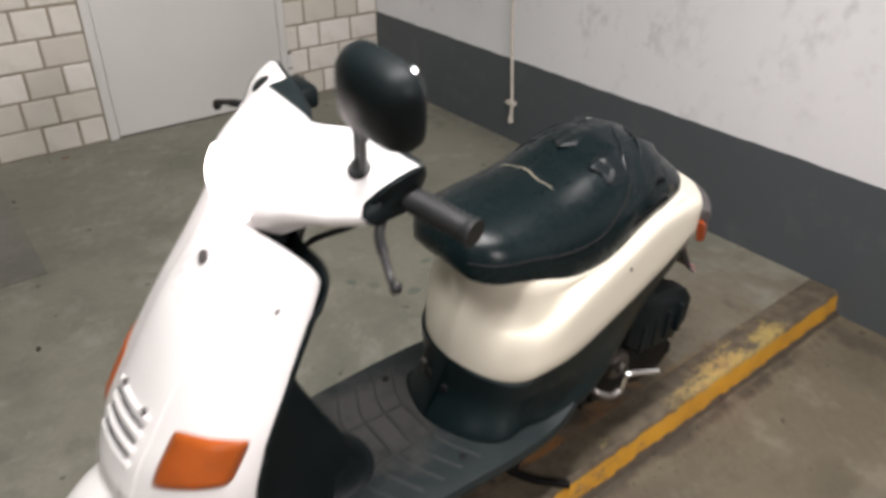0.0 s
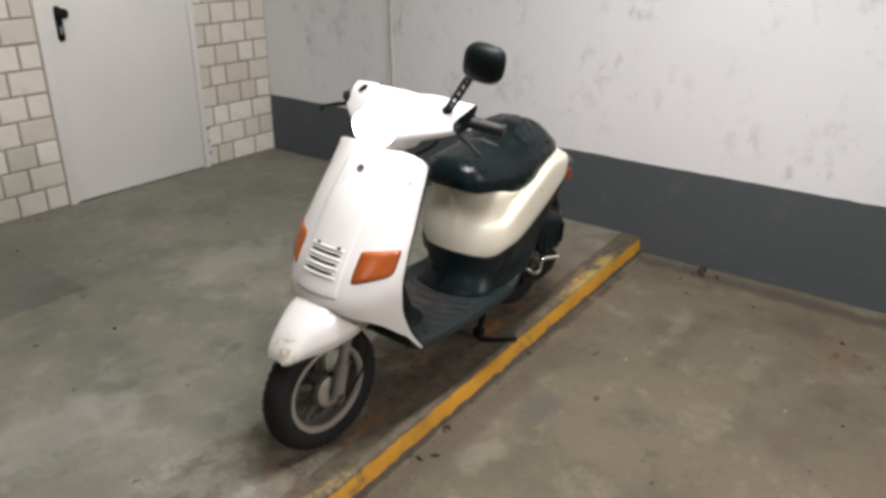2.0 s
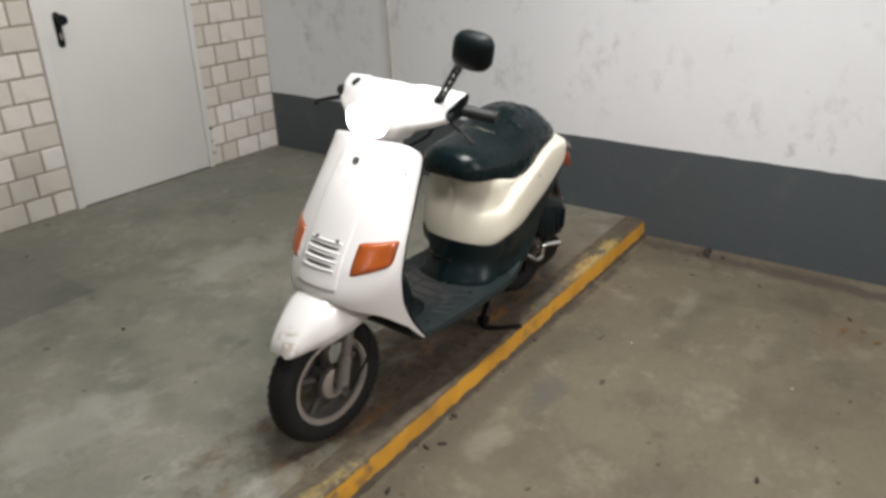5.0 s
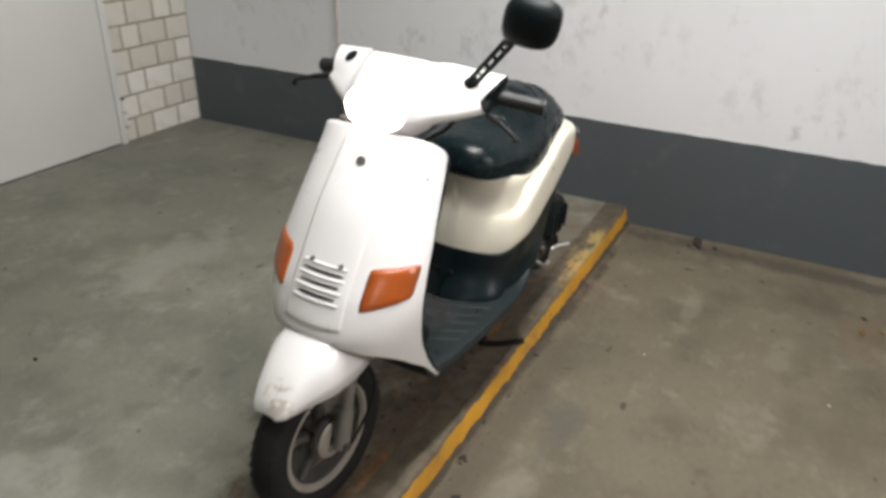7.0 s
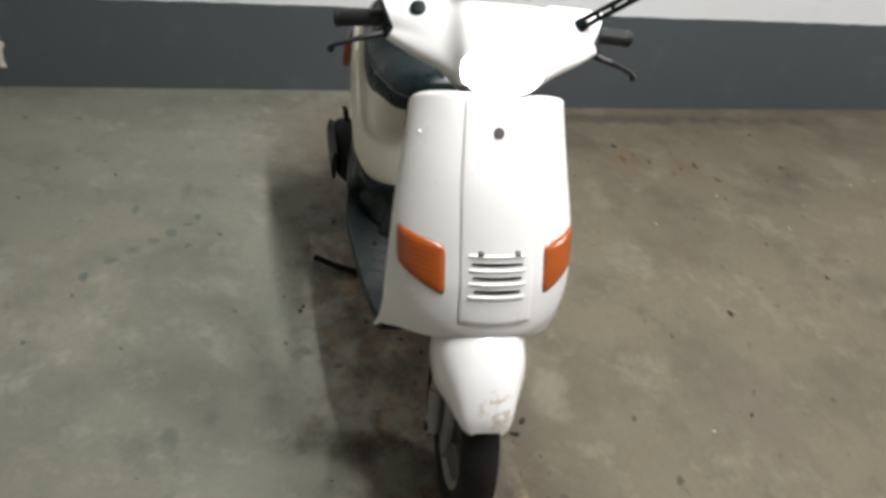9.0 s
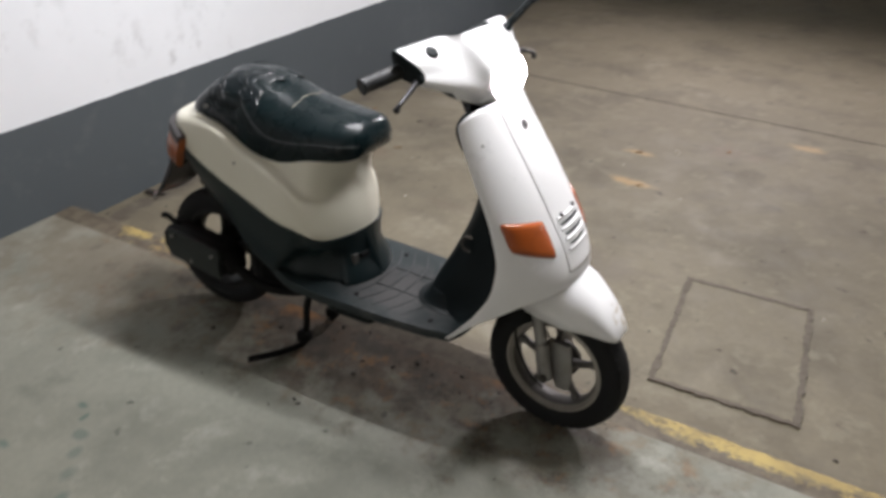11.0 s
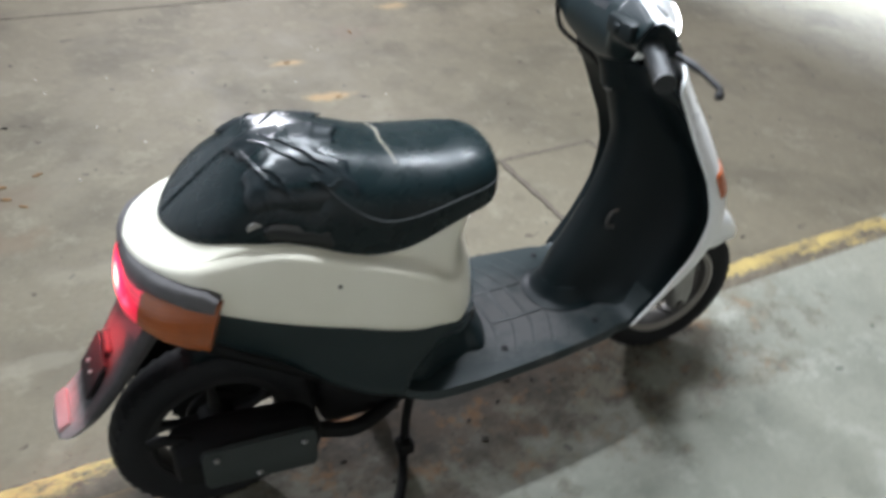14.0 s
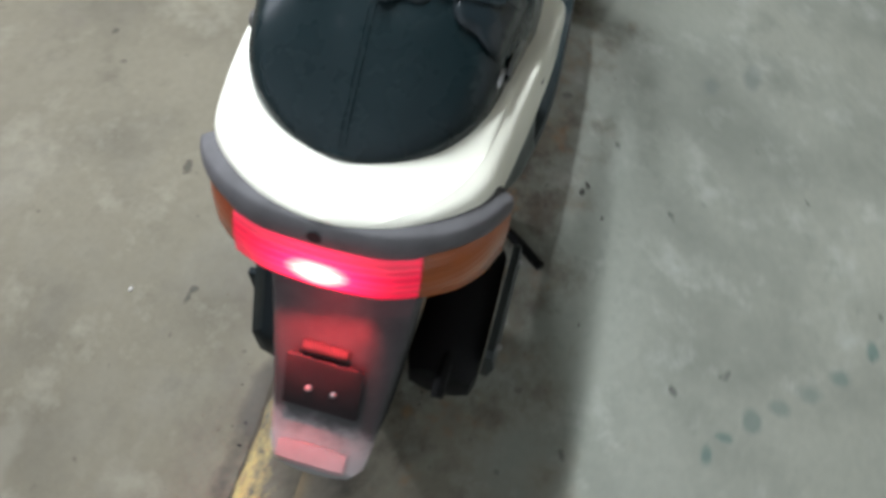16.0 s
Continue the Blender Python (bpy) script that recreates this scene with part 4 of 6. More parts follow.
def seat():
    bm = bmesh.new()
    rings = []
    for x in eased(-0.588, 0.020, 56):
        e = min(end_round(x, -0.055, 0.0205), end_round(-x, 0.49, 0.5885))
        zb, zt = SEAT_LOW(x) - 0.006, SEAT_TOP(x)
        if x > 0.0:
            zb += 0.010 * (x / 0.02) ** 2
        zt = max(zt, zb + 0.02)
        w = SEAT_W(x) * (0.35 + 0.65 * e) if x > -0.055 else SEAT_W(x) * max(e, 0.05)
        h = zt - zb
        w += 0.006 * max(0.0, min(1.0, (x + 0.42) / 0.10)) * e
        r = [(0.0, zb), (w * 0.7, zb), (w * 0.97, zb + 0.004), (w * 1.0, zb + 0.20 * h), (w * 0.985, zb + 0.40 * h), (w * 0.92, zb + 0.60 * h), (w * 0.78, zb + 0.77 * h), (w * 0.45, zb + 0.935 * h), (0.0, zt)]
        rings.append(ring_section(x, r, 4))
    loft(bm, rings)
    # creases round the worn hump
    bm.normal_update()
    for v in bm.verts:
        p = v.co
        if -0.50 < p.x < -0.24 and p.z > 0.70:
            k = math.exp(-((p.x + 0.385) / 0.07) ** 2)
            f = noise.noise(Vector((p.x * 26 + p.y * 7, p.y * 14, p.z * 18)))
            v.co += v.normal * 0.006 * k * (abs(f) * 2 - 0.7)
    ob = part("seat", bm, M_VINYL, scooter, "worn black vinyl seat, creased and split", angle=70)
    # piping along both sides; the right one's paler colour holds the light it catches
    for s in (-1, 1):
        bm = bmesh.new()
        pts = []
        for x in spread(-0.375, 0.008, 22):
            zb, zt = SEAT_LOW(x) - 0.004, SEAT_TOP(x)
            u = 0.42 + 0.45 * max(0.0, (-x - 0.24) / 0.135) ** 1.6
            w = SEAT_W(x) * ((0.35 + 0.65 * end_round(x, -0.055, 0.0205)) if x > -0.055 else 1.0)
            wide = curve([(0.20, 1.0), (0.40, 0.985), (0.60, 0.92), (0.77, 0.78), (0.90, 0.54)])(u)
            pts.append((x, s * ((w + 0.006 * max(0.0, min(1.0, (x + 0.42) / 0.10)) * end_round(x, -0.055, 0.0205)) * wide + 0.0005), zb + u * (zt - zb)))
        tube(bm, pts, 0.0020, 6)
        part("piping", bm, M_PIPING if s < 0 else M_RUBBER, ob, "greyish piping, coloured as catching the light" if s < 0 else "black piping")
        bm = bmesh.new()
        lathe(bm, [(0.001, 0.0), (0.012, 0.0), (0.012, 0.005), (0.008, 0.008), (0.001, 0.005)], (0, 0, 0), 16, "z")
        moved(bm, Matrix.Translation((-0.462, s * 0.137, 0.722)) @ Matrix.Rotation(radians(-78 * -s), 4, "X"))
        part("stud", bm, M_CAST if s < 0 else M_STEEL_DARK, ob, "small metal seat lock" if s < 0 else "dark metal snap stud")
        bm = bmesh.new()
        rows = []
        for x in spread(-0.450, -0.335, 18):
            zb, zt = SEAT_LOW(x) - 0.004, SEAT_TOP(x)
            e = min(1.0, min(x + 0.450, -0.335 - x) / 0.012 + 0.35)
            row = []
            for u in spread(0.245 - 0.115 * e, 0.245 + 0.115 * e, 7):
                edge = 0.0 if abs(u - 0.245) > 0.11 * e else 0.003
                row.append((x, s * (SEAT_W(x) * curve([(0.0, 0.97), (0.20, 1.0), (0.40, 0.985)])(u) + 0.002 + edge), zb + u * (zt - zb)))
            rows.append(row)
        loft(bm, rows, closed=False, caps=False)
        part("grab_recess", bm, M_GLOSS, ob, "glossy black hand hold")
    # split across the top showing pale foam
    bm = bmesh.new()
    rings = []
    for i, y in enumerate(spread(-0.085, 0.06, 26)):
        x = -0.205 + 0.006 * math.sin(y * 30) + 0.002 * math.sin(y * 90) - 0.08 * y
        t = 0.0007 + 0.0009 * math.sin(math.pi * i / 25) * (0.6 + 0.4 * math.sin(i * 2.3))
        w = SEAT_W(x)
        q = abs(y) / w
        zt, zb = SEAT_TOP(x), SEAT_LOW(x) - 0.004
        z = zb + (zt - zb) * curve([(0.0, 1.0), (0.45, 0.935), (0.78, 0.77), (0.92, 0.60)])(q)
        rings.append([(x - t, y, z - 0.003), (x + t, y, z - 0.003), (x + t, y, z + 0.0016), (x - t, y, z + 0.0016)])
    loft(bm, rings)
    part("split", bm, M_SPLIT, ob, "pale foam showing in a split")
    # loose glossy patch wrapped over the hump
    bm = bmesh.new()
    rings = []
    rnd = random.Random(12)
    for x in spread(-0.460, -0.300, 17):
        row = []
        for i in range(41):
            q = -0.955 + 1.91 * i / 40
            w, zt, zb = SEAT_W(x), SEAT_TOP(x), SEAT_LOW(x) - 0.004
            z = zb + (zt - zb) * curve([(0.0, 1.0), (0.45, 0.935), (0.78, 0.77), (0.92, 0.60), (0.985, 0.40)])(abs(q))
            edge = 0.008 * math.sin(i * 0.45) + 0.004 * math.sin(i * 1.1)
            xx = x + edge * (1 if x > -0.38 else -0.7) * abs((x + 0.38) / 0.08) * 1.6
            wr = noise.noise(Vector((xx * 44, q * 6, 2.0)))
            lift = 0.0022 + 0.0016 * abs(wr)
            row.append((xx, q * (w + lift), z + lift))
        rings.append(row)
    loft(bm, rings, closed=False, caps=False)
    part("seat_patch", bm, M_TAPE, ob, "glossy wrinkled black patch", solid=0.002, angle=80)
    # folds in the patch
    for k, fold in enumerate(([(-0.452, -0.15), (-0.446, -0.50), (-0.428, -0.78), (-0.392, -0.93)], [(-0.440, -0.12), (-0.412, -0.40), (-0.385, -0.58), (-0.338, -0.74)], [(-0.418, -0.12), (-0.385, -0.38), (-0.350, -0.60), (-0.318, -0.72)], [(-0.445, -0.62), (-0.415, -0.74), (-0.405, -0.86)], [(-0.440, 0.10), (-0.420, 0.45), (-0.395, 0.70)], [(-0.410, 0.05), (-0.375, 0.42), (-0.345, 0.72)], [(-0.372, -0.80), (-0.335, -0.84), (-0.310, -0.80)])):
        bm = bmesh.new()
        pts = []
        for p in bend([(x, q, 0) for x, q in fold], 7):
            x, q = p.x, p.y + 0.012 * math.sin(p.x * 210 + k)
            w, zt, zb = SEAT_W(x), SEAT_TOP(x), SEAT_LOW(x) - 0.004
            z = zb + (zt - zb) * curve([(0.0, 1.0), (0.45, 0.935), (0.78, 0.77), (0.92, 0.60), (0.985, 0.40)])(abs(q))
            pts.append((x, q * (w + 0.0035), z + 0.0032))
        n = len(pts)
        tube(bm, pts, [0.0008 + 0.0022 * math.sin(math.pi * i / (n - 1)) for i in range(n)], 7)
        part("fold", bm, M_TAPE, ob)
    # stitched seam down the back
    for dy in (-0.003, 0.003):
        bm = bmesh.new()
        pts = [(x, -0.002 + dy, max(SEAT_TOP(x), SEAT_LOW(x) + 0.016) + 0.0005) for x in spread(-0.582, -0.47, 14)]
        tube(bm, pts, 0.0008, 5)
        part("seam", bm, M_VINYL, ob)
    return ob


# front shield
X_MID = curve([(0.25, 0.60), (0.45, 0.628), (0.492, 0.632), (0.569, 0.606), (0.638, 0.564), (0.742, 0.496), (0.822, 0.434), (0.881, 0.388), (0.90, 0.372)])
X_EDGE = curve([(0.25, 0.318), (0.384, 0.423), (0.481, 0.468), (0.540, 0.474), (0.622, 0.452), (0.722, 0.398), (0.816, 0.345), (0.867, 0.322), (0.90, 0.318)])
SHIELD_W = curve([(0.25, 0.176), (0.38, 0.184), (0.45, 0.190), (0.54, 0.195), (0.64, 0.190), (0.75, 0.177), (0.82, 0.169), (0.90, 0.161)])
CUT = curve([(0.25, 0.03), (0.35, 0.12), (0.40, 0.30), (0.44, 0.50), (0.475, 0.85), (0.497, 1.0)])


def shield_point(u, z):
    """On the shield's outer face: u from -1 at its right edge to 1 at its left."""
    w = SHIELD_W(z)
    z = z - max(0.0, (z - 0.60) / 0.292) ** 2 * 0.062 * (1 - max(0.0, 1 - abs(u) ** 3.5) ** 0.286)
    return Vector((X_EDGE(z) + (X_MID(z) - X_EDGE(z)) * max(0.0, 1 - abs(u) ** 2.1) ** 0.56, w * u, z))


def shield():
    bm = bmesh.new()
    us = [math.sin(math.pi / 2 * k / 20) for k in range(-20, 21)]
    loft(bm, [[shield_point(u, z) for u in us] for z in spread(0.497, 0.892, 40)], closed=False, caps=False)
    for s in (-1, 1):
        rows = []
        for z in spread(0.284, 0.497, 24):
            u0 = math.sqrt(max(0.0, 1 - CUT(z) ** 2))
            a0, a1 = math.asin(min(1.0, u0)), math.pi / 2
            rows.append([shield_point(s * math.sin(a0 + (a1 - a0) * k / 20), z) for k in range(21)])
        loft(bm, rows, closed=False, caps=False)
    bmesh.ops.remove_doubles(bm, verts=bm.verts[:], dist=0.0004)
    ob = part("front_shield", bm, M_WHITE, scooter, "white lacquered front shield", solid=0.006, angle=60)
    # raised middle panel
    bm = bmesh.new()
    rows = []
    for z in spread(0.520, 0.884, 40):
        half = 0.074 - 0.010 * max(0.0, (z - 0.75) / 0.14)
        rows.append([shield_point(half / SHIELD_W(z) * k / 12, z) + Vector((0.0003 + 0.0017 * (1 - abs(k / 12) ** 5), 0, 0.0005)) for k in range(-12, 13)])
    loft(bm, rows, closed=False, caps=False)
    panel = part("front_panel", bm, M_WHITE, ob, solid=0.0035, angle=50)
    for z, half in ((0.628, 0.052), (0.606, 0.050), (0.584, 0.047)):
        bm = bmesh.new()
        rings = []
        for k in range(-10, 11):
            p = shield_point(half * k / 10 / SHIELD_W(z), z) + Vector((0.0042, 0, 0))
            t = 0.0017 * (1 - (k / 10.0) ** 6)
            rings.append([p + Vector((-0.003, 0, -t - 0.0004)), p + Vector((0.0015, 0, -t - 0.0004)), p + Vector((0.0005, 0, t + 0.0004)), p + Vector((-0.004, 0, t + 0.0004))])
        loft(bm, rings)
        part("grille_slot", bm, M_BLACK_PLASTIC, panel)
    for z in (0.617, 0.595, 0.573, 0.640):
        bm = bmesh.new()
        tube(bm, [shield_point(0.056 * k / 10 / SHIELD_W(z), z) + Vector((0.0022, 0, 0)) for k in range(-10, 11)], 0.0036, 8)
        part("grille_rib", bm, M_WHITE, panel)
    # emblem clips without their badge
    for y in (-0.034, 0.040):
        bm = bmesh.new()
        p = shield_point(y / SHIELD_W(0.645), 0.645)
        box(bm, (p.x - 0.002, y - 0.005, 0.640), (p.x + 0.008, y + 0.005, 0.650), 0.002)
        part("badge_clip", bm, M_TRIM, panel, "grey badge clip")
    bm = bmesh.new()
    p = shield_point(0, 0.833)
    lathe(bm, [(0.001, -0.003), (0.011, -0.003), (0.011, 0.004), (0.001, 0.004)], (0, 0, 0), 18, "z")
    moved(bm, Matrix.Translation(p + Vector((0.001, 0, 0))) @ Matrix.Rotation(radians(56), 4, "Y"))
    part("emblem_recess", bm, M_TRIM, panel, "empty round emblem recess")
    for s in (-1, 1):
        bm = bmesh.new()
        q = shield_point(s * 0.86, 0.822)
        lathe(bm, [(0.0005, -0.002), (0.0038, -0.002), (0.0038, 0.0012), (0.0005, 0.0012)], (0, 0, 0), 12, "z")
        moved(bm, Matrix.Translation(q) @ Matrix.Rotation(radians(40), 4, "Y"))
        part("screw", bm, M_CAST, ob)
    # turn signals set into the shield
    for s in (-1, 1):
        bm = bmesh.new()
        rows = []
        for i in range(13):
            v = i / 12
            row = []
            for j in range(13):
                h = j / 12
                p, q = 2 * h - 1, 2 * i / 12 - 1
                edge = 1 - max(abs(p), abs(q))
                p, q = p * (1 - 0.07 * q**6 * p * p), q * (1 - 0.07 * p**6 * q * q)
                h, v = (p + 1) / 2, (q + 1) / 2
                y = 0.100 + (0.1835 - 0.100) * h
                zt, zb = 0.650 + 0.006 * h, 0.564 + 0.024 * h
                z = zb + (zt - zb) * v
                p = shield_point(min(0.985, y / SHIELD_W(z)), z)
                row.append((p.x + 0.003 * min(1.0, edge * 4.5) + 0.0008, s * (p.y + 0.004 * min(1.0, edge * 4.5)), p.z))
            rows.append(row)
        loft(bm, rows, closed=False, caps=False)
        part("turn_signal", bm, M_ORANGE, ob, "orange turn signal lens", solid=0.008, angle=50)
    return ob


X_BACK = curve([(0.27, 0.205), (0.30, 0.212), (0.37, 0.238), (0.438, 0.272), (0.593, 0.330), (0.677, 0.342), (0.76, 0.318), (0.815, 0.300), (0.89, 0.272)])


def inner_shield():
    """The black inside of the shield, with the steering column swelling out of it."""
    bm = bmesh.new()
    rows = []
    us = [math.sin(math.pi / 2 * k / 16) for k in range(-16, 17)]
    for z in spread(0.284, 0.868, 44):
        row = []
        for u in us:
            zz = z - 0.002 - max(0.0, (z - 0.60) / 0.292) ** 2 * 0.062 * (1 - max(0.0, 1 - abs(u) ** 3.5) ** 0.286)
            y = (SHIELD_W(zz) - 0.004) * u
            e, b = X_EDGE(zz) + (0.004 if zz < 0.80 else -0.002), X_BACK(zz)
            half = 0.068 - 0.026 * max(0.0, min(1.0, (zz - 0.40) / 0.3))
            k = 1 / (1 + (abs(y) / half) ** 4.6)
            hollow = 0.034 * (1 - abs(u) ** 4) * (1 - k) * max(0.3, min(1.0, (zz - 0.27) / 0.06)) * max(0.0, min(1.0, (0.83 - zz) / 0.14))
            # its left rim is drawn back a little further than the right one
            back = max(0.0, min(1.0, (u - 0.55) / 0.40))
            back = back * back * (3 - 2 * back) * curve([(0.28, 0.003), (0.34, 0.007), (0.50, 0.008), (0.62, 0.007), (0.75, 0.007), (0.87, 0.009)])(zz)
            row.append((e + (b - e) * k + hollow - back, y, zz))
        rows.append(row + [(row[-1][0] + back, row[-1][1] + 0.001, row[-1][2])])
    loft(bm, rows, closed=False, caps=False)
    # a darker black than the lower body's, to bring its tone down
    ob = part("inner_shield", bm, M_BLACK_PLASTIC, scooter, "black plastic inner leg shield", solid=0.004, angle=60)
    bm = bmesh.new()
    rings = []
    for out, z in ((0.034, 0.284), (0.034, 0.290), (0.020, 0.293), (0.010, 0.300), (0.004, 0.312), (-0.006, 0.330)):
        ring = []
        for k in range(25):
            a = math.pi * (k / 24 - 0.5)
            ring.append((0.285 - (0.075 + out) * math.cos(a) ** 0.7, (0.064 + out * 0.7) * math.sin(a), z))
        rings.append(ring + [(0.33, ring[-1][1] * 0.9, z), (0.33, ring[0][1] * 0.9, z)])
    loft(bm, rings)
    part("column_foot", bm, M_BLACK_PLASTIC, ob, "rounded black foot of the column", angle=50)
    bm = bmesh.new()
    lathe(bm, [(0.001, 0.0), (0.012, 0.0), (0.012, 0.006), (0.008, 0.010), (0.001, 0.010)], (0, 0, 0), 16, "z")
    moved(bm, Matrix.Translation((0.300, 0.0, 0.800)) @ Matrix.Rotation(radians(-80), 4, "Y"))
    part("ignition_lock", bm, M_CAST, ob, "metal ignition lock")
    bm = bmesh.new()
    tube(bm, bend([(0.340, -0.057, 0.524), (0.322, -0.058, 0.522), (0.314, -0.058, 0.505), (0.317, -0.058, 0.488), (0.336, -0.057, 0.482)], 5), 0.0042, 8)
    moved(bm, Matrix.Translation((0.004, 0.0, 0.0)))
    part("bag_hook", bm, M_STEEL_DARK, ob, "small dull metal bag hook")
    return ob


BOARD_W = curve([(-0.33, 0.142), (-0.26, 0.172), (-0.16, 0.192), (-0.05, 0.198), (0.12, 0.192), (0.24, 0.182), (0.33, 0.172)])


def footboard():
    bm = bmesh.new()
    rings = []
    rise = curve([(0.31, 0.0), (0.345, 0.004), (0.375, 0.026), (0.402, 0.058)])
    for x in spread(-0.33, 0.402, 42):
        w = BOARD_W(x) if x < 0.30 else SHIELD_W(0.29 + rise(x)) - 0.010
        zt = 0.288 + 0.10 * max(0.0, (-x - 0.14) / 0.19) ** 1.5 + rise(x)
        zb = zt - 0.030
        rings.append(ring_section(x, [(0.0, zb), (w * 0.8, zb), (w - 0.006, zb + 0.003), (w, zb + 0.012), (w - 0.004, zt - 0.004), (w - 0.014, zt), (w * 0.5, zt), (0.0, zt)], 2))
    loft(bm, rings)
    ob = part("footboard", bm, M_BOARD, scooter, "dusty black ribbed plastic footboard", angle=50)
    # raised ribs of the tread
    for y in (-0.052, 0.052):
        bm = bmesh.new()
        box(bm, (0.052, y - 0.0035, 0.286), (0.236, y + 0.0035, 0.2902), 0.001)
        part("tread_rib", bm, M_RIB, ob)
    for k, x in enumerate((0.052, 0.098, 0.144, 0.190, 0.236)):
        bm = bmesh.new()
        box(bm, (x - 0.0035, -0.052, 0.286), (x + 0.0035, 0.052, 0.2902), 0.001)
        part("tread_rib", bm, M_RIB, ob)
        for s in (-1, 1):
            bm = bmesh.new()
            tube(bm, bend([(x, s * 0.054, 0.2866), (x - 0.006, s * 0.085, 0.2866), (x - 0.022, s * 0.120, 0.2866), (x - 0.040, s * 0.155, 0.2863)], 4), 0.0034, 6)
            part("tread_rib", bm, M_RIB, ob)
    for x, s in ((0.278, -1), (0.278, 1), (0.040, -1), (0.040, 1)):
        bm = bmesh.new()
        lathe(bm, [(0.0005, 0.0), (0.0075, 0.0), (0.0075, 0.003), (0.004, 0.0045), (0.0005, 0.003)], (x, s * 0.134, 0.2875), 14, "z")
        part("bolt", bm, M_RUBBER, ob, "black recessed bolt head")
    return ob


def wheel(name, centre, width, steer, label):
    """Tyre, rim, spokes and hub as one wheel under the scooter."""
    m = STEER if steer else Matrix.Translation((0.0, -0.019, 0.0))
    cx, cz = centre
    hub = new(name)
    hub.parent = scooter
    hub["label"] = label
    w = width / 2
    bm = bmesh.new()
    prof = [(0.133, -w * 0.72), (0.150, -w * 0.92), (0.168, -w), (0.184, -w * 0.90), (0.194, -w * 0.62), (0.199, -w * 0.25), (0.200, 0.0), (0.199, w * 0.25), (0.194, w * 0.62), (0.184, w * 0.90), (0.168, w), (0.150, w * 0.92), (0.133, w * 0.72)]
    lathe(bm, prof, (cx, 0, cz), 64)
    moved(bm, m)
    if not steer:
        moved(bm, Matrix.Translation((cx, 0, cz)) @ Matrix.Diagonal((1.015, 1, 1.015, 1)) @ Matrix.Translation((-cx, 0, -cz)))
    tyre = part("tyre", bm, M_RUBBER, hub, "worn black rubber tyre", angle=60)
    # tread blocks
    bm = bmesh.new()
    for k in range(44):
        for s in (-1, 1):
            a = 2 * math.pi * (k + (0.5 if s > 0 else 0)) / 44
            mm = Matrix.Translation((cx, 0, cz)) @ Matrix.Rotation(-a, 4, "Y") @ Matrix.Translation((0.1905 if steer else 0.1945, s * w * 0.42, 0)) @ Matrix.Rotation(radians(s * 24), 4, "X") @ Matrix.Rotation(radians(s * 16), 4, "Z")
            made = bmesh.ops.create_cube(bm, size=1.0)["verts"]
            bmesh.ops.transform(bm, matrix=mm @ Matrix.Diagonal((0.009, w * 0.66, 0.021, 1)), verts=made)
    moved(bm, m)
    tagged(part("tread", bm, M_RUBBER, tyre, smooth=False), kind="stuff")
    bm = bmesh.new()
    lathe(bm, [(0.121, -w * 0.60), (0.124, -w * 0.70), (0.1275, -w * 0.64), (0.130, -w * 0.79), (0.141, -w * 0.77), (0.137, -w * 0.5), (0.137, w * 0.5), (0.141, w * 0.77), (0.130, w * 0.79), (0.1275, w * 0.64), (0.124, w * 0.70), (0.121, w * 0.60)], (cx, 0, cz), 56)
    moved(bm, m)
    part("rim", bm, M_RIM if steer else M_RIM_DARK, hub, "pale grey painted rim" if steer else "grimy dark rim", angle=40)
    # inside of the rim, in a darker colour than the lip
    bm = bmesh.new()
    lathe(bm, [(0.1205, -w * 0.58), (0.123, -w * 0.58), (0.123, w * 0.58), (0.1205, w * 0.58), (0.117, w * 0.35), (0.114, 0.0), (0.117, -w * 0.35)], (cx, 0, cz), 56)
    moved(bm, m)
    part("rim_well", bm, M_SPOKE if steer else M_RIM_DARK, hub, "dark inside of the rim", angle=40)
    for k in range(5):
        a = 2 * math.pi * k / 5 + 0.35
        bm = bmesh.new()
        rings = []
        for rr, hw, ht in ((0.030, 0.014, 0.020), (0.060, 0.009, 0.014), (0.095, 0.008, 0.010), (0.122, 0.014, 0.012)):
            d, n = Vector((math.cos(a), 0, math.sin(a))), Vector((-math.sin(a), 0, math.cos(a)))
            c = Vector((cx, 0, cz)) + d * rr
            rings.append([c + n * hw * p + Vector((0, ht * q, 0)) for p, q in ((-1, -0.6), (-0.5, -1), (0.5, -1), (1, -0.6), (1, 0.6), (0.5, 1), (-0.5, 1), (-1, 0.6))])
        loft(bm, rings)
        moved(bm, m)
        part("spoke", bm, M_RIM_DARK if not steer else M_SPOKE, hub)
    bm = bmesh.new()
    lathe(bm, [(0.006, -0.036), (0.034, -0.034), (0.042, -0.022), (0.042, 0.020), (0.056, 0.024), (0.056, 0.034), (0.030, 0.038), (0.006, 0.038)], (cx, 0, cz), 28)
    moved(bm, m)
    part("hub", bm, M_SPOKE if steer else M_RIM_DARK, hub, "dull cast hub")
    if steer:
        bm = bmesh.new()
        lathe(bm, [(0.012, 0.036), (0.046, 0.036), (0.050, 0.040), (0.046, 0.044), (0.020, 0.047), (0.012, 0.047)], (cx, 0, cz), 32)
        moved(bm, m)
        part("hub_plate", bm, M_RIM, hub, "pale round hub plate")
    return hub


FENDER_TOP = curve([(0.42, 0.455), (0.50, 0.492), (0.58, 0.508), (0.63, 0.494), (0.70, 0.446), (0.735, 0.408), (0.752, 0.384), (0.760, 0.362)])
FENDER_LOW = curve([(0.42, 0.402), (0.50, 0.391), (0.60, 0.382), (0.70, 0.371), (0.760, 0.357)])
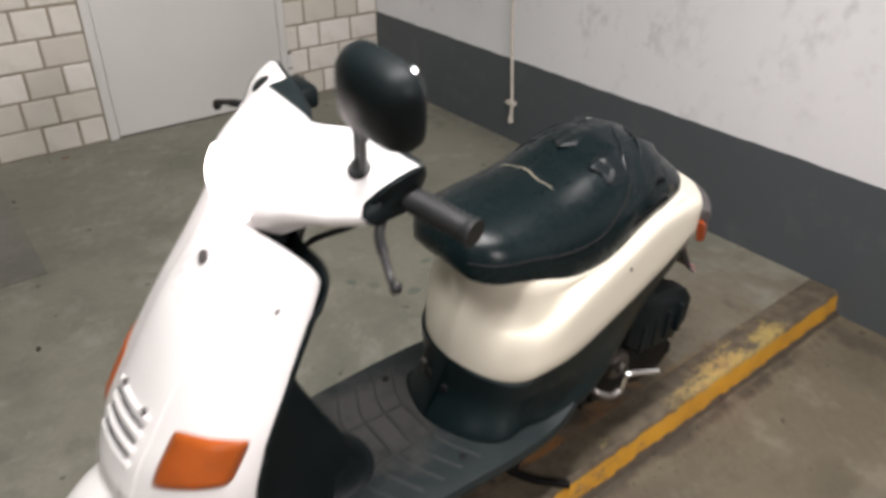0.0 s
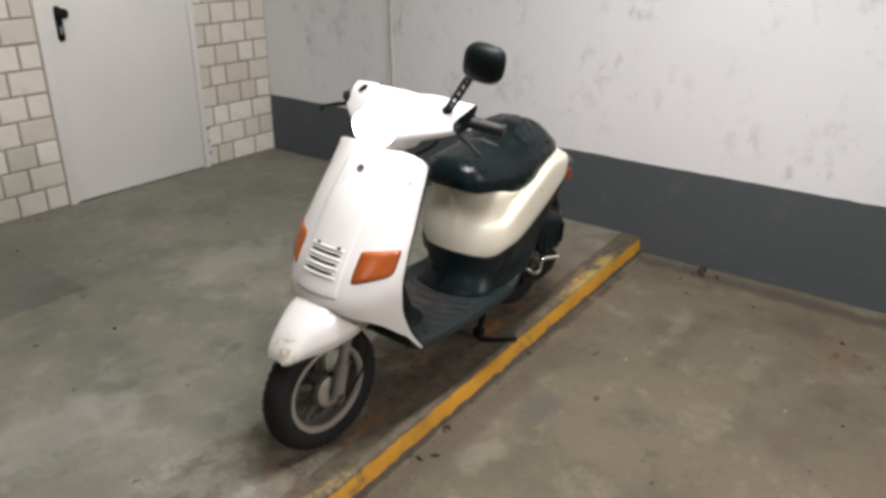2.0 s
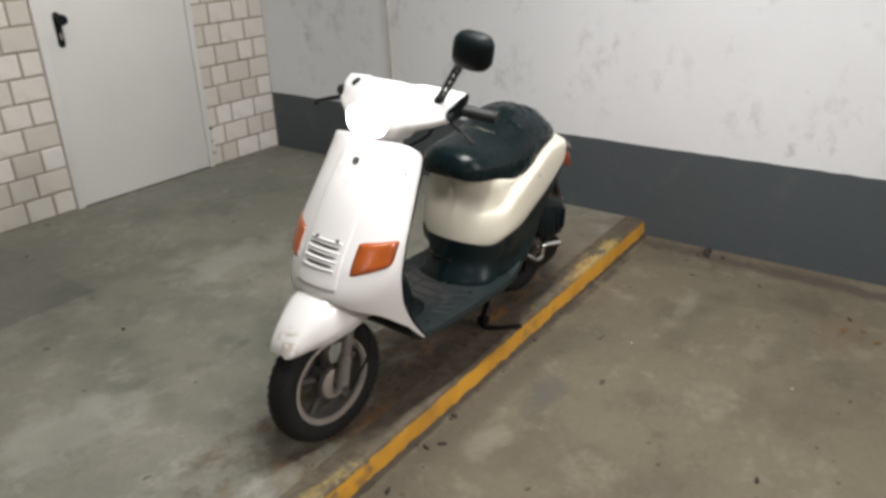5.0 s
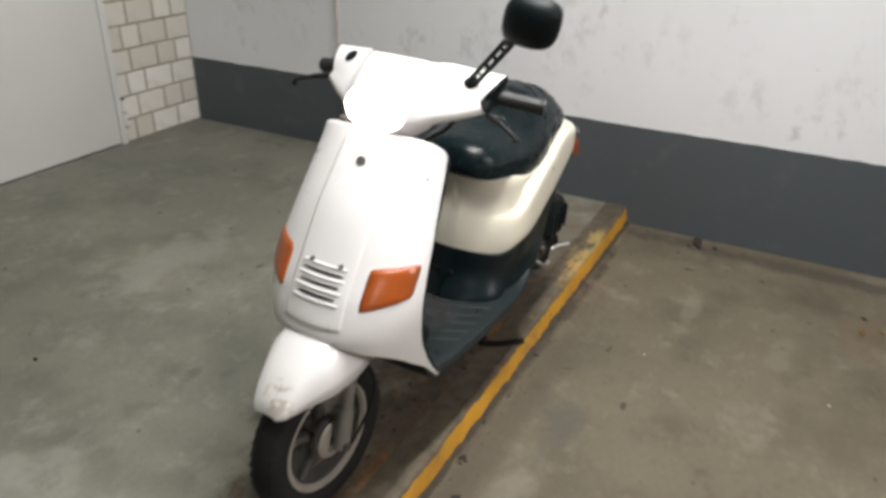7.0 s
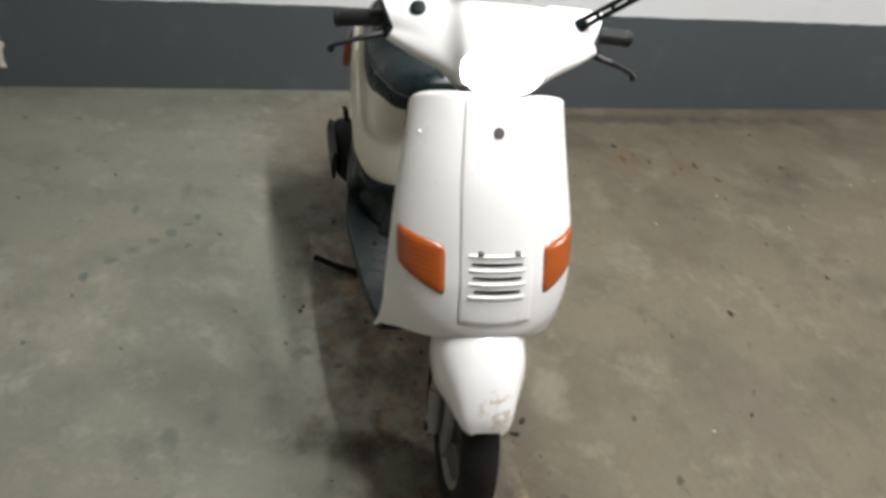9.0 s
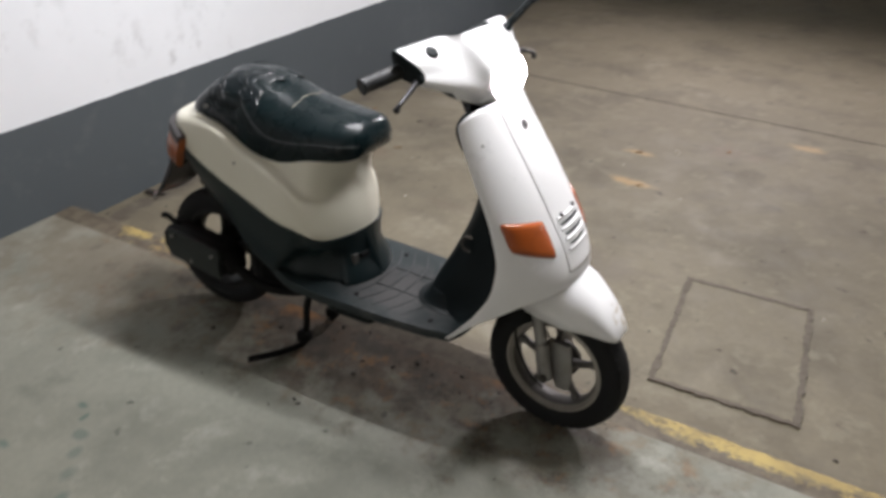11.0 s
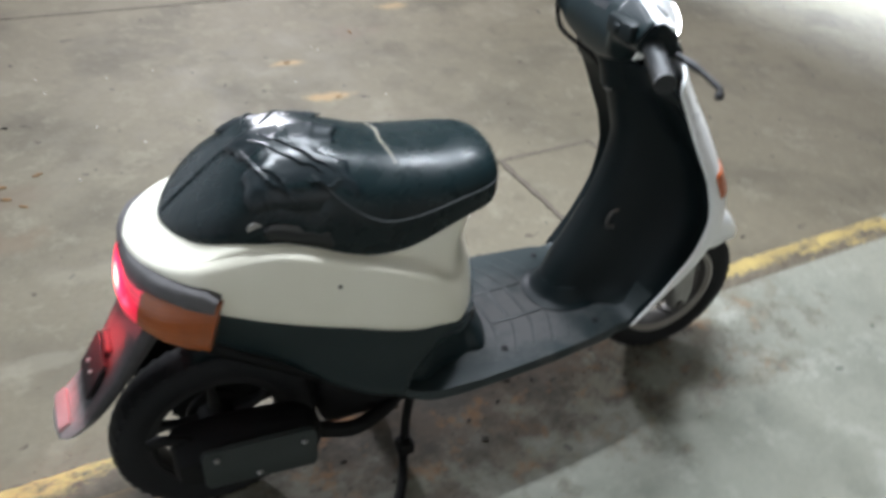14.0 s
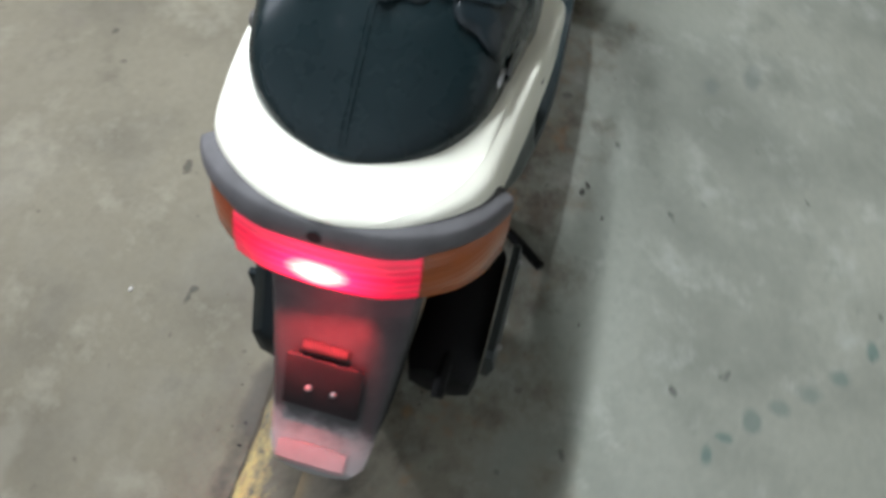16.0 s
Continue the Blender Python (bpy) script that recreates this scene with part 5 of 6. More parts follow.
FENDER_W = curve([(0.42, 0.070), (0.50, 0.084), (0.58, 0.096), (0.63, 0.093), (0.70, 0.068), (0.735, 0.053), (0.752, 0.042), (0.760, 0.028)])


def fender():
    bm = bmesh.new()
    rows = []
    for x in eased(0.42, 0.7595, 34):
        w, zt, zl = FENDER_W(x), FENDER_TOP(x), FENDER_LOW(x)
        row = []
        for k in range(-14, 15):
            a = math.pi / 2 * k / 14
            y = w * math.copysign(abs(math.sin(a)) ** 0.72, a)
            z = zl + (zt - zl) * max(0.0, math.cos(a)) ** 0.62
            row.append((x, y, z))
        rows.append(row)
    loft(bm, rows, closed=False, caps=False)
    moved(bm, STEER)
    return part("front_fender", bm, M_FENDER, scooter, "white front mudguard with a chipped nose", solid=0.004, angle=55)


def fork():
    ob = new("fork")
    ob.parent = scooter
    for s in (-1, 1):
        bm = bmesh.new()
        tube(bm, [(0.545, s * 0.062, 0.40), (0.574, s * 0.064, 0.29), (0.596, s * 0.066, 0.200)], [0.015, 0.016, 0.014], 14)
        tube(bm, [(0.574, s * 0.064, 0.292), (0.600, s * 0.066, 0.190)], 0.020, 14)
        moved(bm, STEER)
        part("fork_leg", bm, M_CAST, ob, "dull alloy fork leg")
        bm = bmesh.new()
        tube(bm, [(0.60, s * 0.050, 0.200), (0.60, s * 0.090, 0.200)], 0.012, 6)
        moved(bm, STEER)
        part("axle_nut", bm, M_STEEL_DARK, ob)
    bm = bmesh.new()
    rings = []
    for t, wd in ((0.0, 0.030), (0.3, 0.032), (0.7, 0.030), (1.0, 0.018)):
        c = Vector((0.615, -0.044, 0.300)).lerp(Vector((0.640, -0.046, 0.165)), t)
        rings.append([c + Vector((wd * p, 0.008 * q, 0)) for p, q in ((-1, -0.5), (-0.7, -1), (0.7, -1), (1, -0.5), (1, 0.5), (0.7, 1), (-0.7, 1), (-1, 0.5))])
    loft(bm, rings)
    moved(bm, STEER)
    part("brake_plate", bm, M_CAST, ob, "pale alloy brake plate")
    bm = bmesh.new()
    tube(bm, bend([(0.53, 0.055, 0.42), (0.49, 0.075, 0.34), (0.50, 0.078, 0.26), (0.57, 0.070, 0.175)], 6), 0.004, 8)
    moved(bm, STEER)
    part("brake_cable", bm, M_RUBBER, ob, "black brake cable")
    bm = bmesh.new()
    tube(bm, bend([(0.53, -0.055, 0.40), (0.50, -0.070, 0.30), (0.545, -0.074, 0.200), (0.595, -0.070, 0.160)], 6), 0.0035, 8)
    moved(bm, STEER)
    part("speedometer_cable", bm, M_RUBBER, ob, "black speedometer cable")
    bm = bmesh.new()
    tube(bm, [(0.40, 0, 0.80), (0.53, 0, 0.42)], 0.028, 14)
    part("steering_tube", bm, M_ENGINE, ob)
    bm = bmesh.new()
    rings = []
    for x, z, w in ((0.478, 0.455, 0.09), (0.50, 0.472, 0.11), (0.535, 0.50, 0.12), (0.58, 0.515, 0.10)):
        rings.append([(x, y, z + dz) for y, dz in ((-w, -0.05), (-w * 0.7, 0.0), (0, 0.015), (w * 0.7, 0.0), (w, -0.05))])
    loft(bm, rings, closed=False, caps=False)
    part("inner_mudguard", bm, M_BLACK_PLASTIC, ob, "black plastic inner wheel arch", solid=0.003)
    return ob


def headset():
    """The white handlebar cover with its lamp, instruments, grips, levers and the one mirror."""
    ob = new("handlebar")
    ob.parent = scooter
    # side profiles as (x, z), from the front's foot over the top to the back
    mid_out = [(0.350, 0.866), (0.383, 0.890), (0.392, 0.930), (0.378, 0.968), (0.340, 1.006), (0.306, 1.028), (0.284, 1.034), (0.266, 1.010), (0.238, 0.980), (0.226, 0.925), (0.252, 0.872)]
    near_out = [(0.335, 0.905), (0.352, 0.915), (0.356, 0.932), (0.338, 0.958), (0.306, 0.990), (0.268, 1.018), (0.244, 1.027), (0.228, 1.006), (0.212, 0.978), (0.208, 0.955), (0.238, 0.930)]
    end_out = [(0.272, 0.944), (0.280, 0.949), (0.283, 0.957), (0.273, 0.972), (0.255, 0.992), (0.230, 1.008), (0.214, 1.013), (0.204, 1.004), (0.198, 0.984), (0.201, 0.964), (0.218, 0.950)]

    def cover_ring(y):
        a = abs(y)
        q = min(1.0, a / 0.105)
        bulge_ring = [(x - (0.034 * q**3 if x > 0.30 else 0.0), z - 0.008 * q**4 + (0.030 * q**2 if z < 0.90 else 0.0)) for x, z in mid_out]
        t = max(0.0, (a - 0.100) / 0.102)
        wing = [(p[0] + (e[0] - p[0]) * t, p[1] + (e[1] - p[1]) * t) for p, e in zip(near_out, end_out)]
        k = max(0.0, min(1.0, (a - 0.074) / 0.040))
        k = k * k * (3 - 2 * k)
        pts = [(p[0] + (e[0] - p[0]) * k, p[1] + (e[1] - p[1]) * k) for p, e in zip(bulge_ring, wing)]
        slant = 0.55 * max(0.0, (a - 0.115) / 0.087)
        return [Vector((p.x, p.y + math.copysign(slant * (p.z - 0.968), y), p.z)) for p in bend([(x, y, z) for x, z in pts + pts[:1]], 4)[:-1]]

    bm = bmesh.new()
    stations = spread(0.0, 0.054, 7) + spread(0.060, 0.118, 13) + spread(0.126, 0.202, 9)
    loft(bm, [cover_ring(y) for y in [-s for s in stations[:0:-1]] + stations], True, False)
    moved(bm, STEER)
    shell_ob = part("handlebar_cover", bm, M_WHITE, ob, "white lacquered handlebar cover", angle=50)
    # black half of the cover, facing the rider
    bm = bmesh.new()
    rows = []
    for y in [-s for s in stations[:0:-1]] + stations:
        start = 24.6 + 1.0 * max(0.0, min(1.0, (abs(y) - 0.13) / 0.06))
        ring = cover_ring(y)
        line = []
        for i in range(20):
            f = start + (42.0 - start) * i / 19
            line.append(ring[int(f)].lerp(ring[min(43, int(f) + 1)], f - int(f)))
        rows.append([Vector((p.x - 0.0035 - 0.001 * min(1, i), p.y, p.z + 0.0012 * max(0.0, 1 - i / 9))) for i, p in enumerate(line)])
    loft(bm, rows, closed=False, caps=False)
    moved(bm, STEER)
    part("rear_cover", bm, M_PANEL_BLACK, ob, "black plastic rear half of the handlebar cover", solid=0.003, angle=50)
    front_x = curve([(0.866, 0.350), (0.890, 0.383), (0.930, 0.393), (0.968, 0.379), (1.008, 0.339)])

    def bulge(y, z):
        return front_x(z) - 0.034 * (abs(y) / 0.105) ** 3

    # headlamp lens on the front
    bm = bmesh.new()
    rows = []
    for i in range(11):
        rr = i / 10
        row = []
        for k in range(36):
            t = 2 * math.pi * k / 36
            y = 0.079 * rr * math.copysign(abs(math.cos(t)) ** 0.85, math.cos(t))
            z = 0.937 + 0.044 * rr * math.copysign(abs(math.sin(t)) ** 0.85, math.sin(t))
            row.append((bulge(y, z) + 0.003 * (1 - rr**2) + 0.001, y, z))
        rows.append(row)
    vr = [[bm.verts.new(p) for p in row] for row in rows[1:]]
    for a, b in zip(vr, vr[1:]):
        for k in range(36):
            j = (k + 1) % 36
            bm.faces.new((a[k], a[j], b[j], b[k]))
    mid = bm.verts.new(rows[0][0])
    for k in range(36):
        bm.faces.new((mid, vr[0][k], vr[0][(k + 1) % 36]))
    moved(bm, STEER)
    part("headlamp", bm, M_HEADLAMP, ob, "lit white headlamp lens", solid=0.004)
    # dark instrument pod on top, facing the rider
    bm = bmesh.new()
    rings = []
    for x, z, w in ((0.270, 1.014, 0.040), (0.262, 1.011, 0.046), (0.248, 0.997, 0.050), (0.236, 0.984, 0.050), (0.229, 0.974, 0.046)):
        rings.append([(x, y, z + dz) for y, dz in ((-w, -0.004), (-w * 0.9, 0.001), (0, 0.003), (w * 0.9, 0.001), (w, -0.004), (0, -0.02))])
    loft(bm, rings)
    moved(bm, STEER)
    part("instrument_pod", bm, M_GLASS_DARK, ob, "dark instrument pod")
    for s in (-1, 1):
        # inner ends behind the grips
        bm = bmesh.new()
        ring = cover_ring(s * 0.202)
        mid = sum(ring, Vector()) / len(ring)
        loft(bm, [[mid + (p - mid) * k + Vector((0, s * o, 0)) for p in ring] for k, o in ((0.985, -0.010), (0.985, 0.004), (0.90, 0.0065), (0.50, 0.0065))])
        moved(bm, STEER)
        part("end_cap", bm, M_BLACK_PLASTIC, ob, "black plastic end of the cover")
        bm = bmesh.new()
        rnd = random.Random(3)
        pts = spread(0.0, 1.0, 26)
        rad = [0.0165 + (0.0012 if i % 2 else 0.0) for i in range(26)]
        rad[-1] = rad[-2] = 0.019
        tube(bm, [Vector((0.222, s * 0.203, 0.968)).lerp(Vector((0.185, s * 0.308, 0.952 if s > 0 else 0.946)), t) for t in pts], rad, 18)
        moved(bm, STEER)
        part("grip", bm, M_GRIP, ob, "black ribbed rubber grip")
        bm = bmesh.new()
        far, low = (0.020, 0.014) if s < 0 else (0.0, 0.0)
        tube(bm, bend([(0.246, s * 0.198, 0.944 + low * 0.5), (0.268, s * 0.225, 0.936 + low), (0.282, s * (0.262 + far * 0.4), 0.928 + low), (0.290, s * (0.292 + far), 0.916 + low), (0.288, s * (0.298 + far), 0.908 + low)], 5), [0.0068] * 10 + [0.005] * 10 + [0.006], 10)
        bmesh.ops.create_uvsphere(bm, u_segments=12, v_segments=8, radius=0.0078, matrix=Matrix.Translation((0.288, s * (0.299 + far), 0.907 + low)))
        moved(bm, STEER)
        part("brake_lever", bm, M_LEVER, ob, "dark bent metal brake lever")
        bm = bmesh.new()
        box(bm, (0.182, min(s * 0.120, s * 0.195), 0.962), (0.215, max(s * 0.120, s * 0.195), 0.998), 0.008)
        box(bm, (0.178, min(s * 0.146, s * 0.162), 0.972), (0.190, max(s * 0.146, s * 0.162), 0.988), 0.003)
        moved(bm, STEER)
        part("switch_block", bm, M_BLACK_PLASTIC, ob, "black switch block")
    # right side: cap over the empty mirror hole
    bm = bmesh.new()
    lathe(bm, [(0.001, -0.006), (0.0165, -0.006), (0.0165, 0.002), (0.013, 0.004), (0.001, 0.003)], (0, 0, 0), 20, "z")
    moved(bm, Matrix.Translation((0.262, -0.156, 1.0045)) @ Matrix.Rotation(radians(36), 4, "Y") @ Matrix.Rotation(radians(6), 4, "X"))
    moved(bm, STEER)
    part("mirror_plug", bm, M_BLACK_PLASTIC, ob, "black plug in the empty mirror hole")
    # left side: mirror on a slotted stalk
    bm = bmesh.new()
    base, joint = Vector((0.262, 0.172, 1.000)), Vector((0.318, 0.285, 1.110))
    d = (joint - base).normalized()
    side = d.cross(Vector((1.0, 0.4, 0.3))).normalized()
    flat = d.cross(side)
    for k in (-1, 1):
        tube(bm, [base + side * 0.008 * k, joint + side * 0.0075 * k], 0.0050, 8)
    for t in (0.0, 0.22, 0.42, 0.62, 0.82, 1.0):
        c = base.lerp(joint, t)
        tube(bm, [c - side * 0.010, c + side * 0.010], 0.0045, 8)
    tube(bm, [base - Vector((0, 0.004, 0.006)), base + d * 0.012], [0.016, 0.012], 14)
    tube(bm, [joint - d * 0.006, joint + d * 0.026], [0.010, 0.012], 12)
    moved(bm, STEER)
    part("mirror_stalk", bm, M_BLACK_PLASTIC, ob, "black slotted mirror stalk")
    bm = bmesh.new()
    rings = []
    for x, k in ((-0.016, 0.93), (-0.012, 1.0), (0.0, 1.0), (0.012, 0.90), (0.020, 0.68), (0.024, 0.35)):
        row = []
        for i in range(32):
            t = 2 * math.pi * i / 32
            row.append((x, 0.055 * k * math.copysign(abs(math.cos(t)) ** 0.66, math.cos(t)) + 0.006 * math.sin(t), 0.050 * k * math.copysign(abs(math.sin(t)) ** 0.62, math.sin(t))))
        rings.append(row)
    loft(bm, rings)
    mm = Matrix.Translation((0.318, 0.326, 1.149)) @ Matrix.Rotation(radians(9), 4, "Z") @ Matrix.Rotation(radians(12), 4, "Y") @ Matrix.Rotation(radians(-10), 4, "X")
    moved(bm, mm), moved(bm, STEER)
    part("mirror_head", bm, M_BLACK_PLASTIC, ob, "black plastic mirror housing", angle=50)
    bm = bmesh.new()
    row = []
    for i in range(32):
        t = 2 * math.pi * i / 32
        row.append((-0.017, 0.049 * math.copysign(abs(math.cos(t)) ** 0.66, math.cos(t)) + 0.006 * math.sin(t), 0.044 * math.copysign(abs(math.sin(t)) ** 0.62, math.sin(t))))
    loft(bm, [row, [(p[0] - 0.0012, p[1], p[2]) for p in row]])
    moved(bm, mm), moved(bm, STEER)
    part("mirror_glass", bm, M_MIRROR, ob, "mirror glass", smooth=False)
    # neck between the cover and the shield
    bm = bmesh.new()
    rings = []
    for z, x, a, b in ((0.905, 0.304, 0.060, 0.050), (0.870, 0.308, 0.054, 0.042), (0.840, 0.318, 0.048, 0.038), (0.80, 0.330, 0.046, 0.038)):
        rings.append([(x + a * math.cos(t), b * math.sin(t), z) for t in [2 * math.pi * i / 24 for i in range(24)]])
    loft(bm, rings)
    part("neck", bm, M_BLACK_PLASTIC, ob, "black plastic steering neck")
    bm = bmesh.new()
    tube(bm, bend([(0.225, 0.12, 0.93), (0.235, 0.10, 0.88), (0.285, 0.05, 0.84), (0.31, 0.03, 0.80)], 6), 0.0045, 8)
    moved(bm, STEER)
    part("control_cable", bm, M_RUBBER, ob)
    return ob


# tail: lamps, trim and flap
def tail_point(s, out=0.0):
    """Plan of the tail: s from -1 at its right end to 1 at its left."""
    a = abs(s)
    x = curve([(0.0, -0.668), (0.35, -0.664), (0.60, -0.650), (0.78, -0.625), (0.90, -0.592), (1.0, -0.548)])(a)
    y = curve([(0.0, 0.0), (0.35, 0.058), (0.60, 0.101), (0.78, 0.136), (0.90, 0.158), (1.0, 0.173)])(a)
    n = Vector((-1, 1.6 * a**2)).normalized()
    return x + n.x * out, math.copysign(y + n.y * out, s)


def tail():
    ob = new("tail_lamp")
    ob.parent = scooter
    low = curve([(0.0, 0.564), (0.6, 0.562), (0.8, 0.553), (1.0, 0.534)])
    mid = curve([(0.0, 0.630), (0.5, 0.630), (0.62, 0.632), (0.8, 0.630), (1.0, 0.622)])
    top = curve([(0.0, 0.664), (0.5, 0.664), (0.8, 0.658), (0.92, 0.649), (0.97, 0.641), (1.0, 0.626)])
    hook = curve([(0.0, 0.630), (0.5, 0.628), (0.57, 0.627), (0.63, 0.633), (0.8, 0.630), (0.90, 0.619), (1.0, 0.606)])

    def band(name, s0, s1, f0, f1, out, mat, label, n=24, round_=0.006):
        bm = bmesh.new()
        rows = []
        for v, o in ((0.0, -0.010), (0.02, out - round_), (0.12, out), (0.5, out + 0.002), (0.88, out), (0.98, out - round_), (1.0, -0.010)):
            row = []
            for s in spread(s0, s1, n):
                z0, z1 = f0(abs(s)), f1(abs(s))
                x, y = tail_point(s, o)
                z = z0 + (z1 - z0) * v
                row.append((x + 0.30 * (z - 0.57), y, z))
            rows.append(row)
        rows = [list(r) for r in zip(*rows)]
        loft(bm, rows)
        return part(name, bm, mat, ob, label, angle=50)

    low_left = curve([(0.0, 0.564), (0.6, 0.562), (0.80, 0.560), (0.93, 0.572), (1.0, 0.58)])
    band("red_lens", -0.60, 0.60, low, mid, 0.010, M_RED, "glowing red tail lamp lens")
    band("rear_signal", -1.0, -0.605, low, mid, 0.010, M_ORANGE_REAR, "orange rear turn signal lens")
    band("rear_signal", 0.605, 0.93, low_left, mid, 0.005, M_ORANGE_RED_LIT, "orange rear turn signal lens")
    band("lamp_trim", -0.99, 0.90, hook, top, 0.0115, M_TRIM, "faded grey plastic lamp trim", 40, 0.003)
    bm = bmesh.new()
    lathe(bm, [(0.0005, -0.003), (0.0085, -0.003), (0.0085, 0.0016), (0.0005, 0.0016)], (0, 0, 0), 14, "z")
    x, y = tail_point(0.0, 0.0115)
    moved(bm, Matrix.Translation((x + 0.30 * 0.076, 0.006, 0.646)) @ Matrix.Rotation(radians(-80), 4, "Y"))
    part("trim_screw", bm, M_RUBBER, ob, "dark screw recess in the trim")
    return ob


def mudflap():
    ob = new("rear_mudflap")
    ob.parent = scooter
    bm = bmesh.new()
    rows = []
    line = bend([(-0.640, 0, 0.575), (-0.675, 0, 0.510), (-0.722, 0, 0.435), (-0.772, 0, 0.368), (-0.822, 0, 0.325)], 6)
    n = len(line)
    for i, p in enumerate(line):
        t = i / (n - 1)
        w = 0.096 - 0.034 * t
        if t > 0.93:
            w -= 0.012 * ((t - 0.93) / 0.07) ** 2
        lip = 0.024 * (1 - 0.5 * t)
        c = -0.018
        rows.append([(p.x + lip * 1.5, c - w, p.z + 0.002), (p.x + lip * 0.5, c - w, p.z), (p.x, c - w * 0.92, p.z), (p.x - 0.004, c - w * 0.45, p.z), (p.x - 0.005, c, p.z), (p.x - 0.004, c + w * 0.45, p.z), (p.x, c + w * 0.92, p.z), (p.x + lip * 0.5, c + w, p.z), (p.x + lip * 1.5, c + w, p.z + 0.002)])
    loft(bm, rows, closed=False, caps=False)
    part("flap", bm, M_FLAP, ob, "faded dark plastic flap", solid=0.003, angle=50)
    bm = bmesh.new()
    box(bm, (-0.762, -0.062, 0.392), (-0.755, 0.038, 0.470), 0.003)
    moved(bm, Matrix.Translation((-0.75, 0, 0.43)) @ Matrix.Rotation(radians(33), 4, "Y") @ Matrix.Translation((0.768, 0, -0.43)))
    part("plate_bracket", bm, M_BRACKET, ob, "empty dark plate bracket")
    bm = bmesh.new()
    box(bm, (-0.718, -0.040, 0.456), (-0.703, 0.022, 0.473), 0.005, segments=3)
    part("bracket_block", bm, M_BRACKET, ob, "small dark block above the bracket")
    for y in (-0.028, 0.004):
        bm = bmesh.new()
        bmesh.ops.create_uvsphere(bm, u_segments=10, v_segments=6, radius=0.0045, matrix=Matrix.Translation((-0.748, y, 0.424)))
        part("rivet", bm, M_CAST, ob, "bare metal rivet")
    bm = bmesh.new()
    rings = []
    for y in spread(-0.058, 0.034, 16):
        k = 1 - abs((y + 0.012) / 0.052) ** 6 * 0.4
        c = Vector((-0.810, y, 0.334))
        rings.append([c + Vector((-0.012 * k, 0, -0.004 * k)), c + Vector((-0.010 * k, 0, 0.006 * k)), c + Vector((0.012 * k, 0, 0.020 * k)), c + Vector((0.016 * k, 0, 0.008 * k))])
    loft(bm, rings)
    part("reflector_strip", bm, M_REFLECTOR, ob, "faded red reflector strip")
    return ob


def drive_train():
    ob = new("engine")
    ob.parent = scooter
    # belt case along the left side
    bm = bmesh.new()
    rings = []
    for x, z, h in ((-0.632, 0.213, 0.030), (-0.610, 0.212, 0.056), (-0.53, 0.215, 0.074), (-0.43, 0.250, 0.068), (-0.32, 0.262, 0.062), (-0.20, 0.262, 0.055), (-0.14, 0.262, 0.040)):
        rings.append([(x, y, z + h * k) for y, k in ((0.048, -0.9), (0.098, -1), (0.118, -0.75), (0.126, 0), (0.122, 0.75), (0.105, 1), (0.048, 0.9))])
    loft(bm, rings)
    part("belt_case", bm, M_ENGINE, ob, "greasy black belt case", angle=40)
    bm = bmesh.new()
    lathe(bm, [(0.004, 0.0), (0.038, 0.0), (0.038, 0.020), (0.030, 0.030), (0.016, 0.031), (0.014, 0.042), (0.004, 0.044)], (-0.412, 0.112, 0.286), 24)
    part("starter_hub", bm, M_STEEL_DARK, ob, "rusty round starter hub")
    bm = bmesh.new()
    for x in (-0.345, -0.31, -0.275, -0.24):
        box(bm, (x - 0.005, 0.095, 0.205), (x + 0.005, 0.133, 0.300), 0.004)
    part("cooling_fins", bm, M_ENGINE, ob, "greasy black cast fins")
    bm = bmesh.new()
    rings = []
    for x, z0, z1, y1 in ((-0.686, 0.300, 0.345, 0.100), (-0.674, 0.276, 0.374, 0.122), (-0.60, 0.266, 0.412, 0.140), (-0.52, 0.280, 0.442, 0.148), (-0.46, 0.300, 0.458, 0.148), (-0.425, 0.325, 0.458, 0.140), (-0.415, 0.345, 0.448, 0.124)):
        rings.append([(x, y, z) for y, z in ((0.065, z0), (y1 - 0.016, z0), (y1, z0 + 0.016), (y1, z1 - 0.02), (y1 - 0.018, z1), (0.065, z1))])
    loft(bm, rings)
    for x in (-0.60, -0.555, -0.51, -0.465):
        box(bm, (x - 0.006, 0.125, 0.305), (x + 0.006, 0.152, 0.385), 0.004)
    part("air_box", bm, M_BLACK_PLASTIC, ob, "black plastic air box")
    bm = bmesh.new()
    tube(bm, bend([(-0.285, 0.120, 0.300), (-0.290, 0.165, 0.306), (-0.300, 0.180, 0.298), (-0.335, 0.186, 0.276), (-0.362, 0.188, 0.280)], 5), 0.0068, 10)
    part("kick_lever", bm, M_CAST, ob, "dull metal kick starter lever")
    bm = bmesh.new()
    tube(bm, bend([(-0.362, 0.188, 0.280), (-0.366, 0.190, 0.316), (-0.374, 0.194, 0.326), (-0.437, 0.222, 0.320)], 5), 0.0070, 10)
    part("kick_pedal", bm, M_CHROME, ob, "bright metal kick starter pedal")
    bm = bmesh.new()
    box(bm, (-0.36, -0.10, 0.17), (-0.10, 0.10, 0.30), 0.03, segments=3)
    part("crankcase", bm, M_ENGINE, ob, "black crankcase")
    bm = bmesh.new()
    tube(bm, [(-0.42, 0.070, 0.47), (-0.50, 0.070, 0.30), (-0.555, 0.070, 0.22)], 0.018, 12)
    tube(bm, [Vector((-0.425, 0.070, 0.455)).lerp(Vector((-0.515, 0.070, 0.295)), t) + Vector((0.025 * math.cos(50 * t), 0.025 * math.sin(50 * t), 0)) for t in spread(0, 1, 120)], 0.005, 6)
